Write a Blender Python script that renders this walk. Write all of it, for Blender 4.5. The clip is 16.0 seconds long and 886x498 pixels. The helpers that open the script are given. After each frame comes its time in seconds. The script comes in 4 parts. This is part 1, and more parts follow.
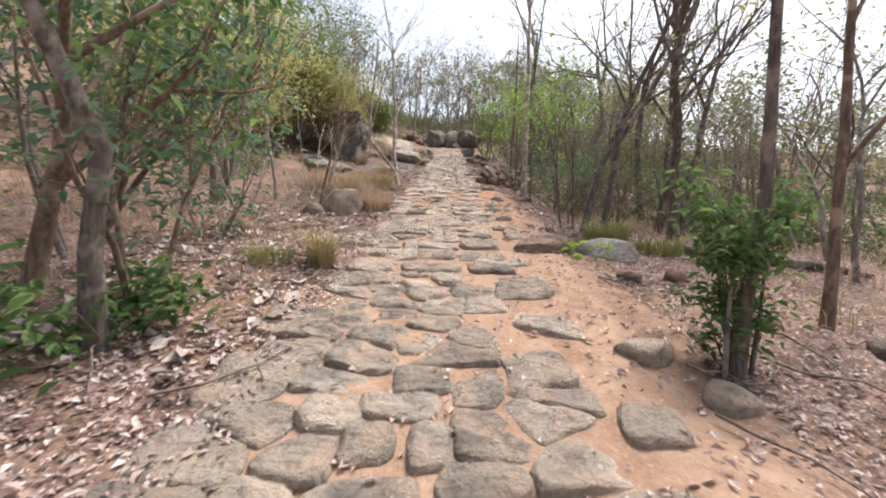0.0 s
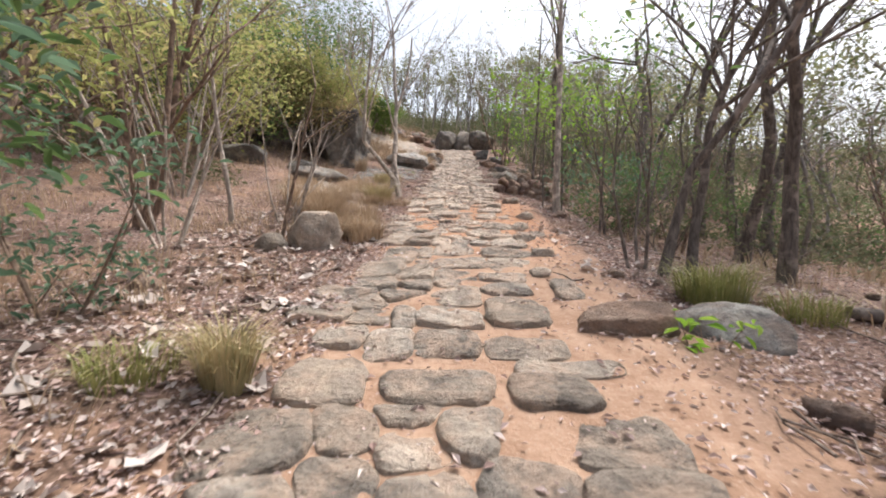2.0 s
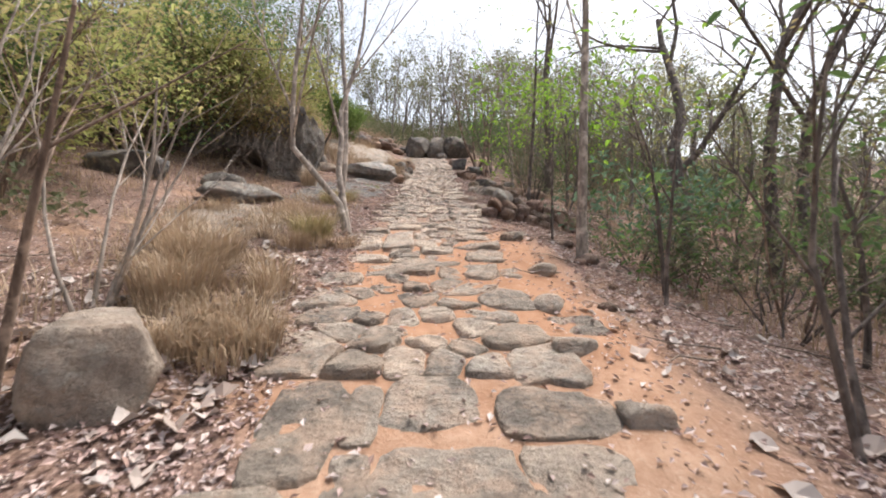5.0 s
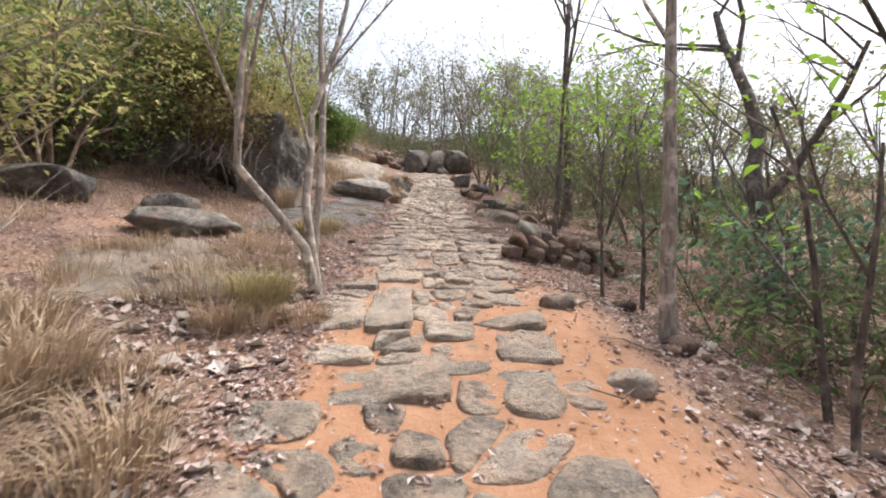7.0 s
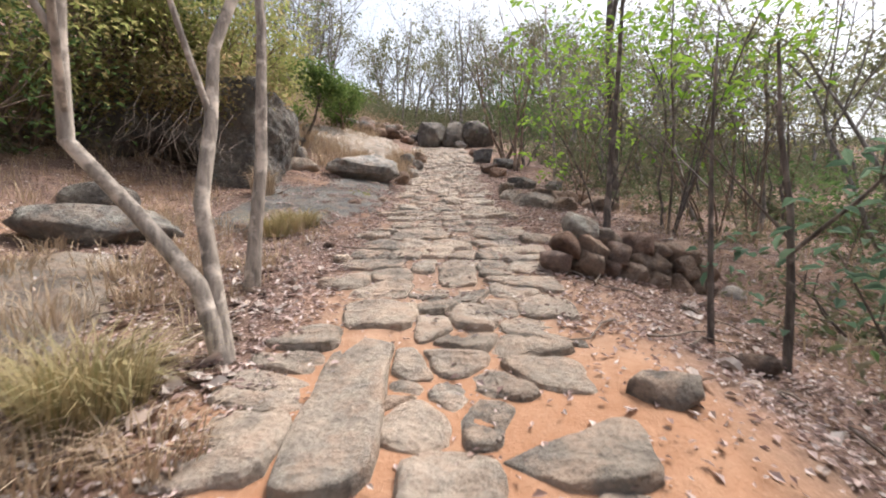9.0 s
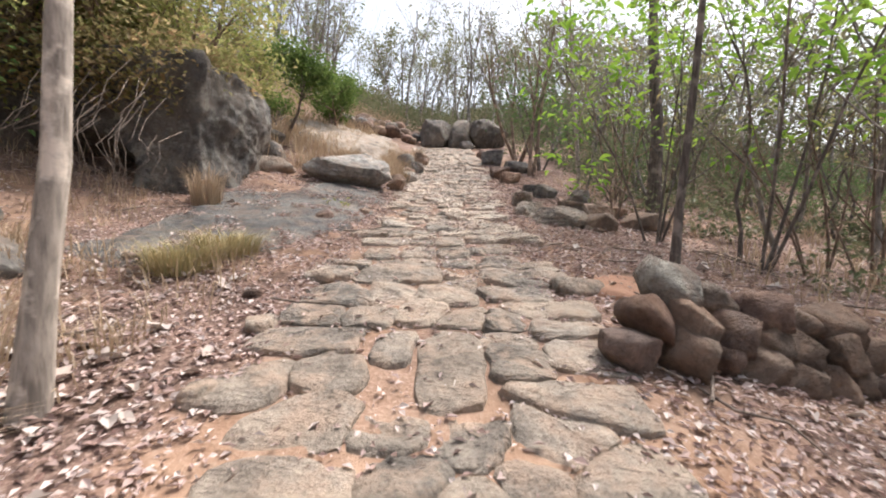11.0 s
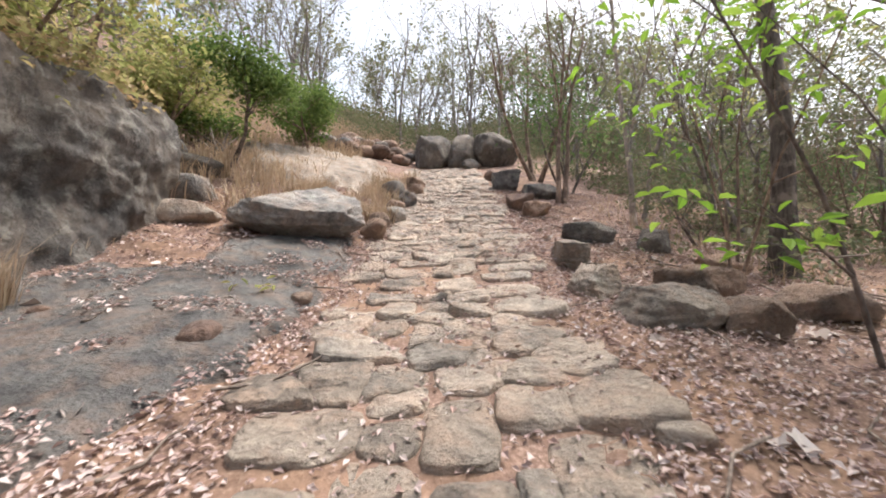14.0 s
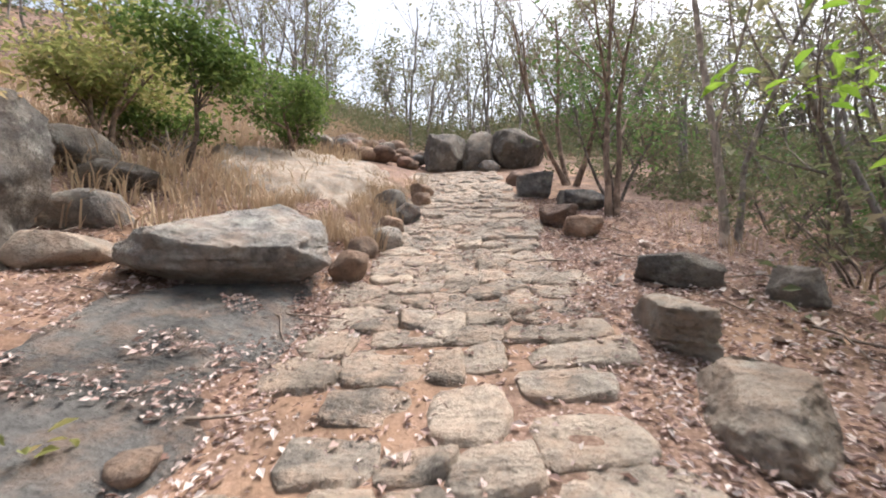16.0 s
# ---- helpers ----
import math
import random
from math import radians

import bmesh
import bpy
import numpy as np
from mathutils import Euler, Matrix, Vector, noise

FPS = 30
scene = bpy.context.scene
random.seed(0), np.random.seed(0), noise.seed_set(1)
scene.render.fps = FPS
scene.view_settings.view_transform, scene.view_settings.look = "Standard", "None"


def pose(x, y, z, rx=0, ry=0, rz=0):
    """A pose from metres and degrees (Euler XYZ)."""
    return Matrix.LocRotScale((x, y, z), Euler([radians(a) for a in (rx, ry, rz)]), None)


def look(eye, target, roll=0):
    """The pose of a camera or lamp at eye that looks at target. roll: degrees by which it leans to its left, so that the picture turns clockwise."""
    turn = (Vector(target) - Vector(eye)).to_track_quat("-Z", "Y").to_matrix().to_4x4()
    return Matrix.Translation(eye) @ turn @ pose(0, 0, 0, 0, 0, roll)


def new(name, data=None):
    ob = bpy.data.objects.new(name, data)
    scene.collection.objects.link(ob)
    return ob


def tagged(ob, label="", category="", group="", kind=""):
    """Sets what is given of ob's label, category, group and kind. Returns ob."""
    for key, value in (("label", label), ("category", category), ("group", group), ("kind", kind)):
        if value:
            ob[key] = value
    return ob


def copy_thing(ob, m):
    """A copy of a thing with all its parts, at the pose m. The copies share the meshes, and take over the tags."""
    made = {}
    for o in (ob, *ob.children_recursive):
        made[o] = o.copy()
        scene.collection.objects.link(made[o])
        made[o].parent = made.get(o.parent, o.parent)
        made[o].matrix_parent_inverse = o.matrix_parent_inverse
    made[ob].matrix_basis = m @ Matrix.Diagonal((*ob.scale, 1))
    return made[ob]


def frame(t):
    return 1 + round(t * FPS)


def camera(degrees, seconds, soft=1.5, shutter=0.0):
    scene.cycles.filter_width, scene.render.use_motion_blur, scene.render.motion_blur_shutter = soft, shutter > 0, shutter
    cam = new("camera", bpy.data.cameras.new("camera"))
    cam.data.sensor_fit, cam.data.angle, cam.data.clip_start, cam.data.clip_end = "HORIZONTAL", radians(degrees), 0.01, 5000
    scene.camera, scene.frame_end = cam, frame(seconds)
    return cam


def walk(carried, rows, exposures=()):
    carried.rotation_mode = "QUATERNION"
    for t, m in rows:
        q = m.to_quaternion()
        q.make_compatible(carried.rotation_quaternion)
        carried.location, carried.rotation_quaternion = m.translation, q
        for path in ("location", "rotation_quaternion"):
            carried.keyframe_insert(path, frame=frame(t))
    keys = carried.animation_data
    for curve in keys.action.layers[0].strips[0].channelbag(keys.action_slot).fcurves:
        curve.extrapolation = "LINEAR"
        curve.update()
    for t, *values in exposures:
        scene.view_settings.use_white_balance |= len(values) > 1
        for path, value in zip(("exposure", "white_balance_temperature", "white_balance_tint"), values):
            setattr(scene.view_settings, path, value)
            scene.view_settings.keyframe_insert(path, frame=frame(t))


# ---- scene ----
cam = camera(91.5, 16.0, soft=1.9, shutter=0.3)
METRES, EYE, TILT, LEAN, TURN = 18.5, 1.48, -2.0, -1.0, 0.0
ROWS = [
    (0.0, 0.0, 0.0, 0.0, -0.0, 0.0, 0.0),
    (0.5, -0.0007, 0.0288, 0.0094, -1.22, -0.23, -0.29),
    (1.0, -0.0006, 0.0609, 0.0184, 0.44, -0.09, -0.21),
    (1.5, -0.0047, 0.0957, 0.027, 0.15, -0.52, 0.02),
    (2.0, -0.0017, 0.1312, 0.0332, 1.41, 0.19, 0.44),
    (2.5, -0.0008, 0.1596, 0.0443, 1.44, 1.0, 0.86),
    (3.0, -0.0009, 0.1856, 0.0522, -0.6, 0.73, 1.82),
    (3.5, 0.0016, 0.2167, 0.0585, -1.08, 0.05, 1.89),
    (4.0, -0.0005, 0.2503, 0.0649, -2.56, 0.01, 1.53),
    (6.5, -0.0036, 0.4038, 0.1053, -1.27, 2.95, -0.05),
    (7.0, -0.0072, 0.4331, 0.1146, -2.63, 2.65, 0.31),
    (7.5, -0.002, 0.4608, 0.1195, -2.01, 3.56, 2.02),
    (8.0, 0.0004, 0.488, 0.1253, -0.43, 1.56, 2.03),
    (8.5, 0.0022, 0.5174, 0.131, -0.98, -0.65, 1.6),
    (9.0, 0.0057, 0.5519, 0.1398, 0.35, -0.54, 1.27),
    (11.5, 0.0126, 0.6923, 0.1688, 1.6, -0.12, -0.41),
    (12.0, 0.0128, 0.7234, 0.1789, 3.51, 0.13, 0.22),
    (12.5, 0.0116, 0.7576, 0.1906, 3.37, 0.28, 0.81),
    (13.0, 0.0147, 0.7914, 0.1976, 3.92, 1.56, 1.36),
    (13.5, 0.0123, 0.8166, 0.2032, 3.17, 1.66, 2.01),
    (14.0, 0.0121, 0.8434, 0.2102, 1.78, 1.87, 2.57),
    (14.5, 0.0154, 0.8739, 0.2165, 2.14, 1.37, 2.9),
    (15.0, 0.0148, 0.9056, 0.2239, 2.49, 1.31, 3.04),
    (15.5, 0.0172, 0.9378, 0.2309, 3.17, 2.05, 3.1),
    (16.0, 0.0154, 0.9671, 0.2389, 4.23, 2.28, 3.29),
]
walk(cam, [(t, pose(0, 0, EYE, TILT, LEAN, TURN) @ pose(METRES * x, METRES * y, METRES * z, 90 + pitch, roll, yaw)) for t, x, y, z, yaw, pitch, roll in ROWS],
     exposures=((0.0, 0.86), (9.0, 0.86), (12.0, 1.1), (16.0, 1.1)))

# ---- light ----
SUN_AZIMUTH, SUN_HEIGHT = 48.0, 62.0      # degrees from straight ahead towards the right, and above the horizon
world = bpy.data.worlds.new("sky")
scene.world = world
world.use_nodes = True
wn = world.node_tree.nodes
sky = wn.new("ShaderNodeTexSky")
sky.sky_type, sky.sun_disc = "NISHITA", False
sky.sun_elevation, sky.sun_rotation = radians(SUN_HEIGHT), radians(SUN_AZIMUTH)
sky.dust_density, sky.air_density, sky.ozone_density = 5.0, 1.0, 1.0
pale = wn.new("ShaderNodeHueSaturation")
pale.inputs["Saturation"].default_value = 0.6
world.node_tree.links.new(sky.outputs[0], pale.inputs["Color"])
world.node_tree.links.new(pale.outputs[0], wn["Background"].inputs[0])
wn["Background"].inputs[1].default_value = 0.15
sun = new("sun", bpy.data.lights.new("sun", "SUN"))
sun.data.energy, sun.data.angle, sun.data.color = 2.6, radians(22), (1.0, 0.97, 0.94)
a, e = radians(SUN_AZIMUTH), radians(SUN_HEIGHT)
sun.matrix_world = look((0, 0, 0), (-math.sin(a) * math.cos(e), -math.cos(a) * math.cos(e), -math.sin(e)))
tagged(sun, kind="structure")


# ---- materials ----
class Nodes:
    """A small builder for procedural materials at real-world size."""

    def __init__(self, name, rough=0.85):
        self.mat = bpy.data.materials.new(name)
        self.mat.use_nodes = True
        self.tree = self.mat.node_tree
        self.shader = self.tree.nodes["Principled BSDF"]
        self.shader.inputs["Roughness"].default_value = rough
        self.shader.inputs["Specular IOR Level"].default_value = 0.25
        self.coords = self.tree.nodes.new("ShaderNodeNewGeometry").outputs["Position"]

    def link(self, a, b):
        self.tree.links.new(a, b)

    def noise(self, scale, detail=4, rough=0.6, stretch=None):
        n = self.tree.nodes.new("ShaderNodeTexNoise")
        n.inputs["Scale"].default_value, n.inputs["Detail"].default_value, n.inputs["Roughness"].default_value = scale, detail, rough
        source = self.coords
        if stretch:
            m = self.tree.nodes.new("ShaderNodeMapping")
            m.inputs["Scale"].default_value = stretch
            self.link(source, m.inputs[0])
            source = m.outputs[0]
        self.link(source, n.inputs["Vector"])
        return n.outputs["Fac"]

    def ramp(self, fac, *stops):
        r = self.tree.nodes.new("ShaderNodeValToRGB")
        el = r.color_ramp.elements
        while len(el) < len(stops):
            el.new(0.5)
        for i, (p, c) in enumerate(stops):
            el[i].position, el[i].color = p, (*c, 1)
        self.link(fac, r.inputs[0])
        return r.outputs[0]

    def mix(self, fac, a, b, how="MIX"):
        m = self.tree.nodes.new("ShaderNodeMix")
        m.data_type, m.blend_type = "RGBA", how
        for sock, v in ((m.inputs[0], fac), (m.inputs[6], a), (m.inputs[7], b)):
            if isinstance(v, (int, float)):
                sock.default_value = v
            elif isinstance(v, tuple):
                sock.default_value = (*v, 1)
            else:
                self.link(v, sock)
        return m.outputs[2]

    def math(self, how, a, b=0.0, clamp=False):
        m = self.tree.nodes.new("ShaderNodeMath")
        m.operation, m.use_clamp = how, clamp
        for sock, v in zip(m.inputs, (a, b)):
            if isinstance(v, (int, float)):
                sock.default_value = v
            else:
                self.link(v, sock)
        return m.outputs[0]

    def gray(self, value):
        c = self.tree.nodes.new("ShaderNodeCombineColor")
        for k in range(3):
            self.link(value, c.inputs[k])
        return c.outputs[0]

    def axis(self, which):
        s = self.tree.nodes.new("ShaderNodeSeparateXYZ")
        self.link(self.coords, s.inputs[0])
        return s.outputs[which]

    def up(self):
        """1 where the surface faces up."""
        g = self.tree.nodes.new("ShaderNodeNewGeometry")
        s = self.tree.nodes.new("ShaderNodeSeparateXYZ")
        self.link(g.outputs["Normal"], s.inputs[0])
        return s.outputs[2]

    def each(self):
        return self.tree.nodes.new("ShaderNodeObjectInfo").outputs["Random"]

    def island(self):
        return self.tree.nodes.new("ShaderNodeNewGeometry").outputs["Random Per Island"]

    def done(self, color, *bumps):
        self.link(color, self.shader.inputs["Base Color"])
        last = None
        for fac, strength, distance in bumps:
            b = self.tree.nodes.new("ShaderNodeBump")
            b.inputs["Strength"].default_value, b.inputs["Distance"].default_value = strength, distance
            self.link(fac, b.inputs["Height"])
            if last:
                self.link(last, b.inputs["Normal"])
            last = b.outputs[0]
        if last:
            self.link(last, self.shader.inputs["Normal"])
        return self.mat


def ground_material():
    n = Nodes("earth_and_litter", 0.95)
    big, mid, fine = n.noise(0.7, 5), n.noise(4.0, 6, 0.7), n.noise(38, 5, 0.7)
    dirt = n.mix(n.ramp(mid, (0.35, (0, 0, 0)), (0.65, (1, 1, 1))), (0.25, 0.145, 0.092), (0.40, 0.265, 0.185))
    dirt = n.mix(n.ramp(fine, (0.54, (0, 0, 0)), (0.68, (1, 1, 1))), dirt, (0.40, 0.285, 0.21))
    bare = n.math("MULTIPLY", n.math("MULTIPLY", n.math("SUBTRACT", n.axis(1), 7.5), 0.5, True), n.math("MULTIPLY", n.math("SUBTRACT", 14.0, n.axis(1)), 0.8, True))
    dirt = n.mix(n.math("MULTIPLY", bare, 0.6), dirt, n.mix(mid, (0.29, 0.125, 0.058), (0.40, 0.205, 0.11)))
    litter = n.ramp(fine, (0.3, (0.07, 0.045, 0.035)), (0.48, (0.17, 0.11, 0.088)), (0.62, (0.32, 0.23, 0.19)), (0.75, (0.46, 0.37, 0.32)))
    patch = n.ramp(n.noise(2.3, 6, 0.75), (0.36, (0.42, 0.39, 0.37)), (0.5, (0.92, 0.89, 0.87)), (0.64, (1.25, 1.2, 1.17)))
    litter = n.mix(n.ramp(big, (0.45, (0, 0, 0)), (0.6, (1, 1, 1))), litter, n.mix(fine, (0.17, 0.105, 0.07), (0.33, 0.22, 0.155)))
    litter = n.mix(1.0, litter, patch, "MULTIPLY")
    x = n.math("ADD", n.axis(0), n.math("MULTIPLY", n.math("SUBTRACT", big, 0.5), 1.6))
    left = n.math("MULTIPLY", n.math("ADD", x, 1.3), 2.5, True)
    right = n.math("MULTIPLY", n.math("SUBTRACT", 1.95, x), 2.0, True)
    early = n.math("MULTIPLY", n.math("SUBTRACT", 15.5, n.axis(1)), 0.6, True)
    early = n.math("ADD", n.math("MULTIPLY", early, 0.8), 0.2)
    strip = n.math("MULTIPLY", n.math("MULTIPLY", left, right), early)
    return n.done(n.mix(strip, litter, dirt), (mid, 0.5, 0.05), (fine, 0.6, 0.015))


def stone_material(name, dark, light, warm, dust=(0.42, 0.25, 0.16), lichen=0.0, dusty=0.5):
    n = Nodes(name, 0.8)
    big, mid, fine = n.noise(1.6, 5), n.noise(7, 6, 0.65), n.noise(60, 4, 0.7)
    grain = n.noise(11, 6, 0.7, (1.0, 2.2, 1.6))
    col = n.mix(n.ramp(mid, (0.32, (0, 0, 0)), (0.68, (1, 1, 1))), dark, light)
    col = n.mix(n.ramp(big, (0.42, (0, 0, 0)), (0.62, (1, 1, 1))), col, n.mix(grain, warm, light))
    col = n.mix(n.math("MULTIPLY", n.each(), 0.5), col, warm)
    tone = n.math("ADD", n.math("MULTIPLY", n.math("FRACT", n.math("MULTIPLY", n.each(), 7.31)), 0.55), 0.66)
    col = n.mix(1.0, col, n.gray(tone), "MULTIPLY")
    crack = n.ramp(n.noise(4.5, 8, 0.75), (0.485, (1, 1, 1)), (0.5, (0.3, 0.3, 0.3)), (0.515, (1, 1, 1)))
    col = n.mix(0.6, col, crack, "MULTIPLY")
    col = n.mix(n.math("MULTIPLY", fine, 0.1), col, dark)
    if lichen:
        spots = n.ramp(n.noise(3.1, 6, 0.7), (0.54, (0, 0, 0)), (0.6, (1, 1, 1)))
        col = n.mix(n.math("MULTIPLY", spots, lichen), col, (0.46, 0.45, 0.40))
    stain = n.ramp(n.noise(1.4, 6, 0.72, (1, 1, 0.5)), (0.36, (0.42, 0.42, 0.43)), (0.5, (0.95, 0.94, 0.93)), (0.64, (1.25, 1.22, 1.18)))
    col = n.mix(0.85, col, stain, "MULTIPLY")
    pits = n.ramp(n.noise(24, 6, 0.8), (0.36, (0.4, 0.4, 0.4)), (0.46, (1, 1, 1)))
    col = n.mix(0.15, col, pits, "MULTIPLY")
    powder = n.ramp(n.noise(4, 6, 0.7), (0.46, (0, 0, 0)), (0.62, (1, 1, 1)))
    col = n.mix(n.math("MULTIPLY", powder, dusty), col, dust)
    return n.done(col, (mid, 0.9, 0.08), (grain, 1.0, 0.06), (n.noise(24, 6, 0.8), 0.45, 0.015), (fine, 0.3, 0.006))


def bark_material(name, dark, light):
    n = Nodes(name, 0.9)
    ridges, spots = n.noise(26, 5, 0.65, (1, 1, 0.18)), n.noise(5, 4)
    col = n.mix(n.ramp(ridges, (0.35, (0, 0, 0)), (0.65, (1, 1, 1))), dark, light)
    col = n.mix(n.ramp(spots, (0.52, (0, 0, 0)), (0.64, (1, 1, 1))), col, tuple(min(1, c * 1.5) for c in light))
    return n.done(col, (ridges, 0.6, 0.012))


def leaf_material(name, *colors, glow=0.35):
    n = Nodes(name, 0.6)
    last = len(colors) - 1
    col = n.ramp(n.island(), *[(i / max(1, last), c) for i, c in enumerate(colors)])
    col = n.mix(n.math("MULTIPLY", n.noise(30, 3), 0.3), col, tuple(c * 0.6 for c in colors[0]))
    if glow:
        thin = n.tree.nodes.new("ShaderNodeBsdfTranslucent")
        n.link(col, thin.inputs[0])
        both = n.tree.nodes.new("ShaderNodeMixShader")
        both.inputs[0].default_value = glow
        n.link(n.shader.outputs[0], both.inputs[1])
        n.link(thin.outputs[0], both.inputs[2])
        n.link(both.outputs[0], n.tree.nodes["Material Output"].inputs["Surface"])
    return n.done(col)


def earth_material():
    n = Nodes("red_earth", 0.95)
    mid, fine = n.noise(5, 6, 0.7), n.noise(45, 5, 0.7)
    return n.done(n.mix(fine, n.mix(mid, (0.17, 0.075, 0.042), (0.28, 0.14, 0.085)), (0.33, 0.20, 0.14)), (mid, 0.6, 0.04), (fine, 0.6, 0.012))


EARTH = ground_material()
RED_EARTH = earth_material()
PAVING = stone_material("worn_paving_stone", (0.21, 0.186, 0.162), (0.52, 0.46, 0.395), (0.45, 0.355, 0.275), dust=(0.47, 0.345, 0.26), dusty=0.85)
GREY_ROCK = stone_material("grey_granite", (0.15, 0.148, 0.15), (0.42, 0.41, 0.395), (0.34, 0.28, 0.22), lichen=0.5, dusty=0.25)
DARK_ROCK = stone_material("dark_weathered_granite", (0.05, 0.051, 0.056), (0.20, 0.198, 0.197), (0.25, 0.20, 0.15), lichen=0.35, dusty=0.08)
BROWN_ROCK = stone_material("brown_field_stone", (0.14, 0.11, 0.09), (0.37, 0.295, 0.24), (0.36, 0.225, 0.155), dusty=0.3)
RED_ROCK = stone_material("reddish_laterite", (0.11, 0.08, 0.068), (0.27, 0.205, 0.175), (0.28, 0.165, 0.12), dusty=0.3)
PALE_ROCK = stone_material("pale_sheet_rock", (0.31, 0.28, 0.25), (0.52, 0.465, 0.405), (0.46, 0.36, 0.28), lichen=0.35, dusty=0.3)
SHEET_ROCK = stone_material("blue_grey_bedrock", (0.09, 0.093, 0.098), (0.27, 0.27, 0.268), (0.24, 0.22, 0.195), dusty=0.25)
BARK_DARK = bark_material("dark_bark", (0.06, 0.048, 0.042), (0.17, 0.14, 0.12))
BARK_BROWN = bark_material("brown_bark", (0.09, 0.06, 0.045), (0.23, 0.165, 0.125))
BARK_PALE = bark_material("pale_grey_bark", (0.16, 0.135, 0.115), (0.40, 0.34, 0.29))
# Lighter grey bark: air haze over far trunks, painted as base colour.
BARK_HAZE = bark_material("haze_grey_bark", (0.11, 0.095, 0.085), (0.26, 0.23, 0.205))
LEAF_DARK = leaf_material("dark_green_leaf", (0.07, 0.12, 0.045), (0.12, 0.195, 0.065), (0.17, 0.25, 0.085), glow=0.48)
LEAF_CROWN = leaf_material("green_crown_leaf", (0.08, 0.13, 0.035), (0.14, 0.21, 0.055), (0.22, 0.28, 0.085), glow=0.42)
LEAF_OLIVE = leaf_material("olive_dry_leaf", (0.24, 0.26, 0.09), (0.38, 0.39, 0.14), (0.43, 0.34, 0.17), (0.32, 0.37, 0.12), glow=0.65)
LEAF_BRIGHT = leaf_material("fresh_green_leaf", (0.17, 0.32, 0.04), (0.28, 0.45, 0.06), (0.36, 0.50, 0.09), glow=0.5)
LEAF_BLUE = leaf_material("bluish_green_leaf", (0.08, 0.14, 0.09), (0.13, 0.21, 0.13), (0.20, 0.29, 0.19), glow=0.45)
# Distance haze is put into this paler, greyer leaf colour of the far woods.
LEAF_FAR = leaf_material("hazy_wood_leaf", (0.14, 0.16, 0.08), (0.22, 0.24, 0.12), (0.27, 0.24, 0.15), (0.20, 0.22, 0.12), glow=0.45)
LITTER = leaf_material("fallen_dry_leaf", (0.33, 0.22, 0.19), (0.48, 0.36, 0.325), (0.58, 0.48, 0.44), (0.66, 0.58, 0.54), (0.38, 0.25, 0.205), (0.54, 0.42, 0.385), (0.22, 0.13, 0.105), glow=0.12)
LEAF_CREEPER = leaf_material("rusty_creeper_leaf", (0.22, 0.22, 0.09), (0.42, 0.27, 0.155), (0.33, 0.32, 0.13), (0.48, 0.35, 0.22), glow=0.62)
LEAF_UNDER = leaf_material("undergrowth_leaf", (0.09, 0.11, 0.055), (0.15, 0.165, 0.085), (0.22, 0.18, 0.125), (0.13, 0.155, 0.075), glow=0.45)
STRAW = leaf_material("dry_straw_grass", (0.34, 0.24, 0.155), (0.46, 0.345, 0.23), (0.52, 0.415, 0.30), (0.36, 0.245, 0.175), glow=0.25)
GOLD = leaf_material("golden_grass", (0.34, 0.265, 0.13), (0.48, 0.39, 0.22), (0.30, 0.285, 0.14), glow=0.25)
GREEN_GRASS = leaf_material("half_green_grass", (0.16, 0.19, 0.06), (0.34, 0.30, 0.13), (0.24, 0.26, 0.08), glow=0.25)
TWIG = bark_material("dry_twig", (0.10, 0.075, 0.06), (0.24, 0.19, 0.155))
BONE_LEAF = leaf_material("bleached_leaf", (0.36, 0.29, 0.25), (0.55, 0.49, 0.45), (0.44, 0.33, 0.27), glow=0.05)


# ---- the lie of the land ----
PROFILE = ((-6, -1.2), (0, 0.03), (3.5, 0.74), (6, 1.28), (9, 1.92), (11.5, 2.5), (13, 2.8), (16.5, 3.62), (19.4, 4.22),
           (21, 4.56), (23.6, 5.22), (27, 6.25), (30, 7.2), (38, 9.6), (52, 14.2), (75, 20.0), (130, 24.0), (600, 24.0))


def lerp(table, v):
    for (a, p), (b, q) in zip(table, table[1:]):
        if v <= b:
            k = max(0.0, (v - a) / (b - a))
            return p + (q - p) * k
    return table[-1][1]


def smooth(a, b, v):
    k = min(1.0, max(0.0, (v - a) / (b - a)))
    return k * k * (3 - 2 * k)


def base_height(x, y):
    """Height of the slope: the path climbs along y, the hill rises on the left, the wood falls away on the right."""
    z = (lerp(PROFILE, y - 0.6) + lerp(PROFILE, y) + lerp(PROFILE, y + 0.6)) / 3
    if x < -1.0:
        near = min(-x - 1.0, 3.5)
        z += near * (0.07 + 0.20 * smooth(17, 25, y))
        far = max(0.0, -x - 4.5)
        z += min(far, 60) * (0.16 + 0.16 * smooth(4, 20, y))
    if x > 1.3:
        dip = smooth(7, 11, y) * (1 - smooth(15.3, 16.1, y))
        z -= min(x - 1.3, 2.2) * (0.07 + 0.17 * dip)
        far = max(0.0, x - 3.5)
        z -= min(far, 40) * 0.10
    return z


def height(x, y):
    near = 1.0 - 0.75 * smooth(1.3, 0.9, abs(x)) if abs(x) < 1.4 else 1.0
    rough = noise.noise(Vector((x * 0.6, y * 0.6, 0))) * 0.09 + noise.noise(Vector((x * 2.3, y * 2.3, 5))) * 0.035
    far = max(0.0, math.hypot(x, y - 15) - 25)
    swell = noise.noise(Vector((x * 0.05, y * 0.05, 9))) * min(4.0, far * 0.12)
    return base_height(x, y) + rough * near + swell


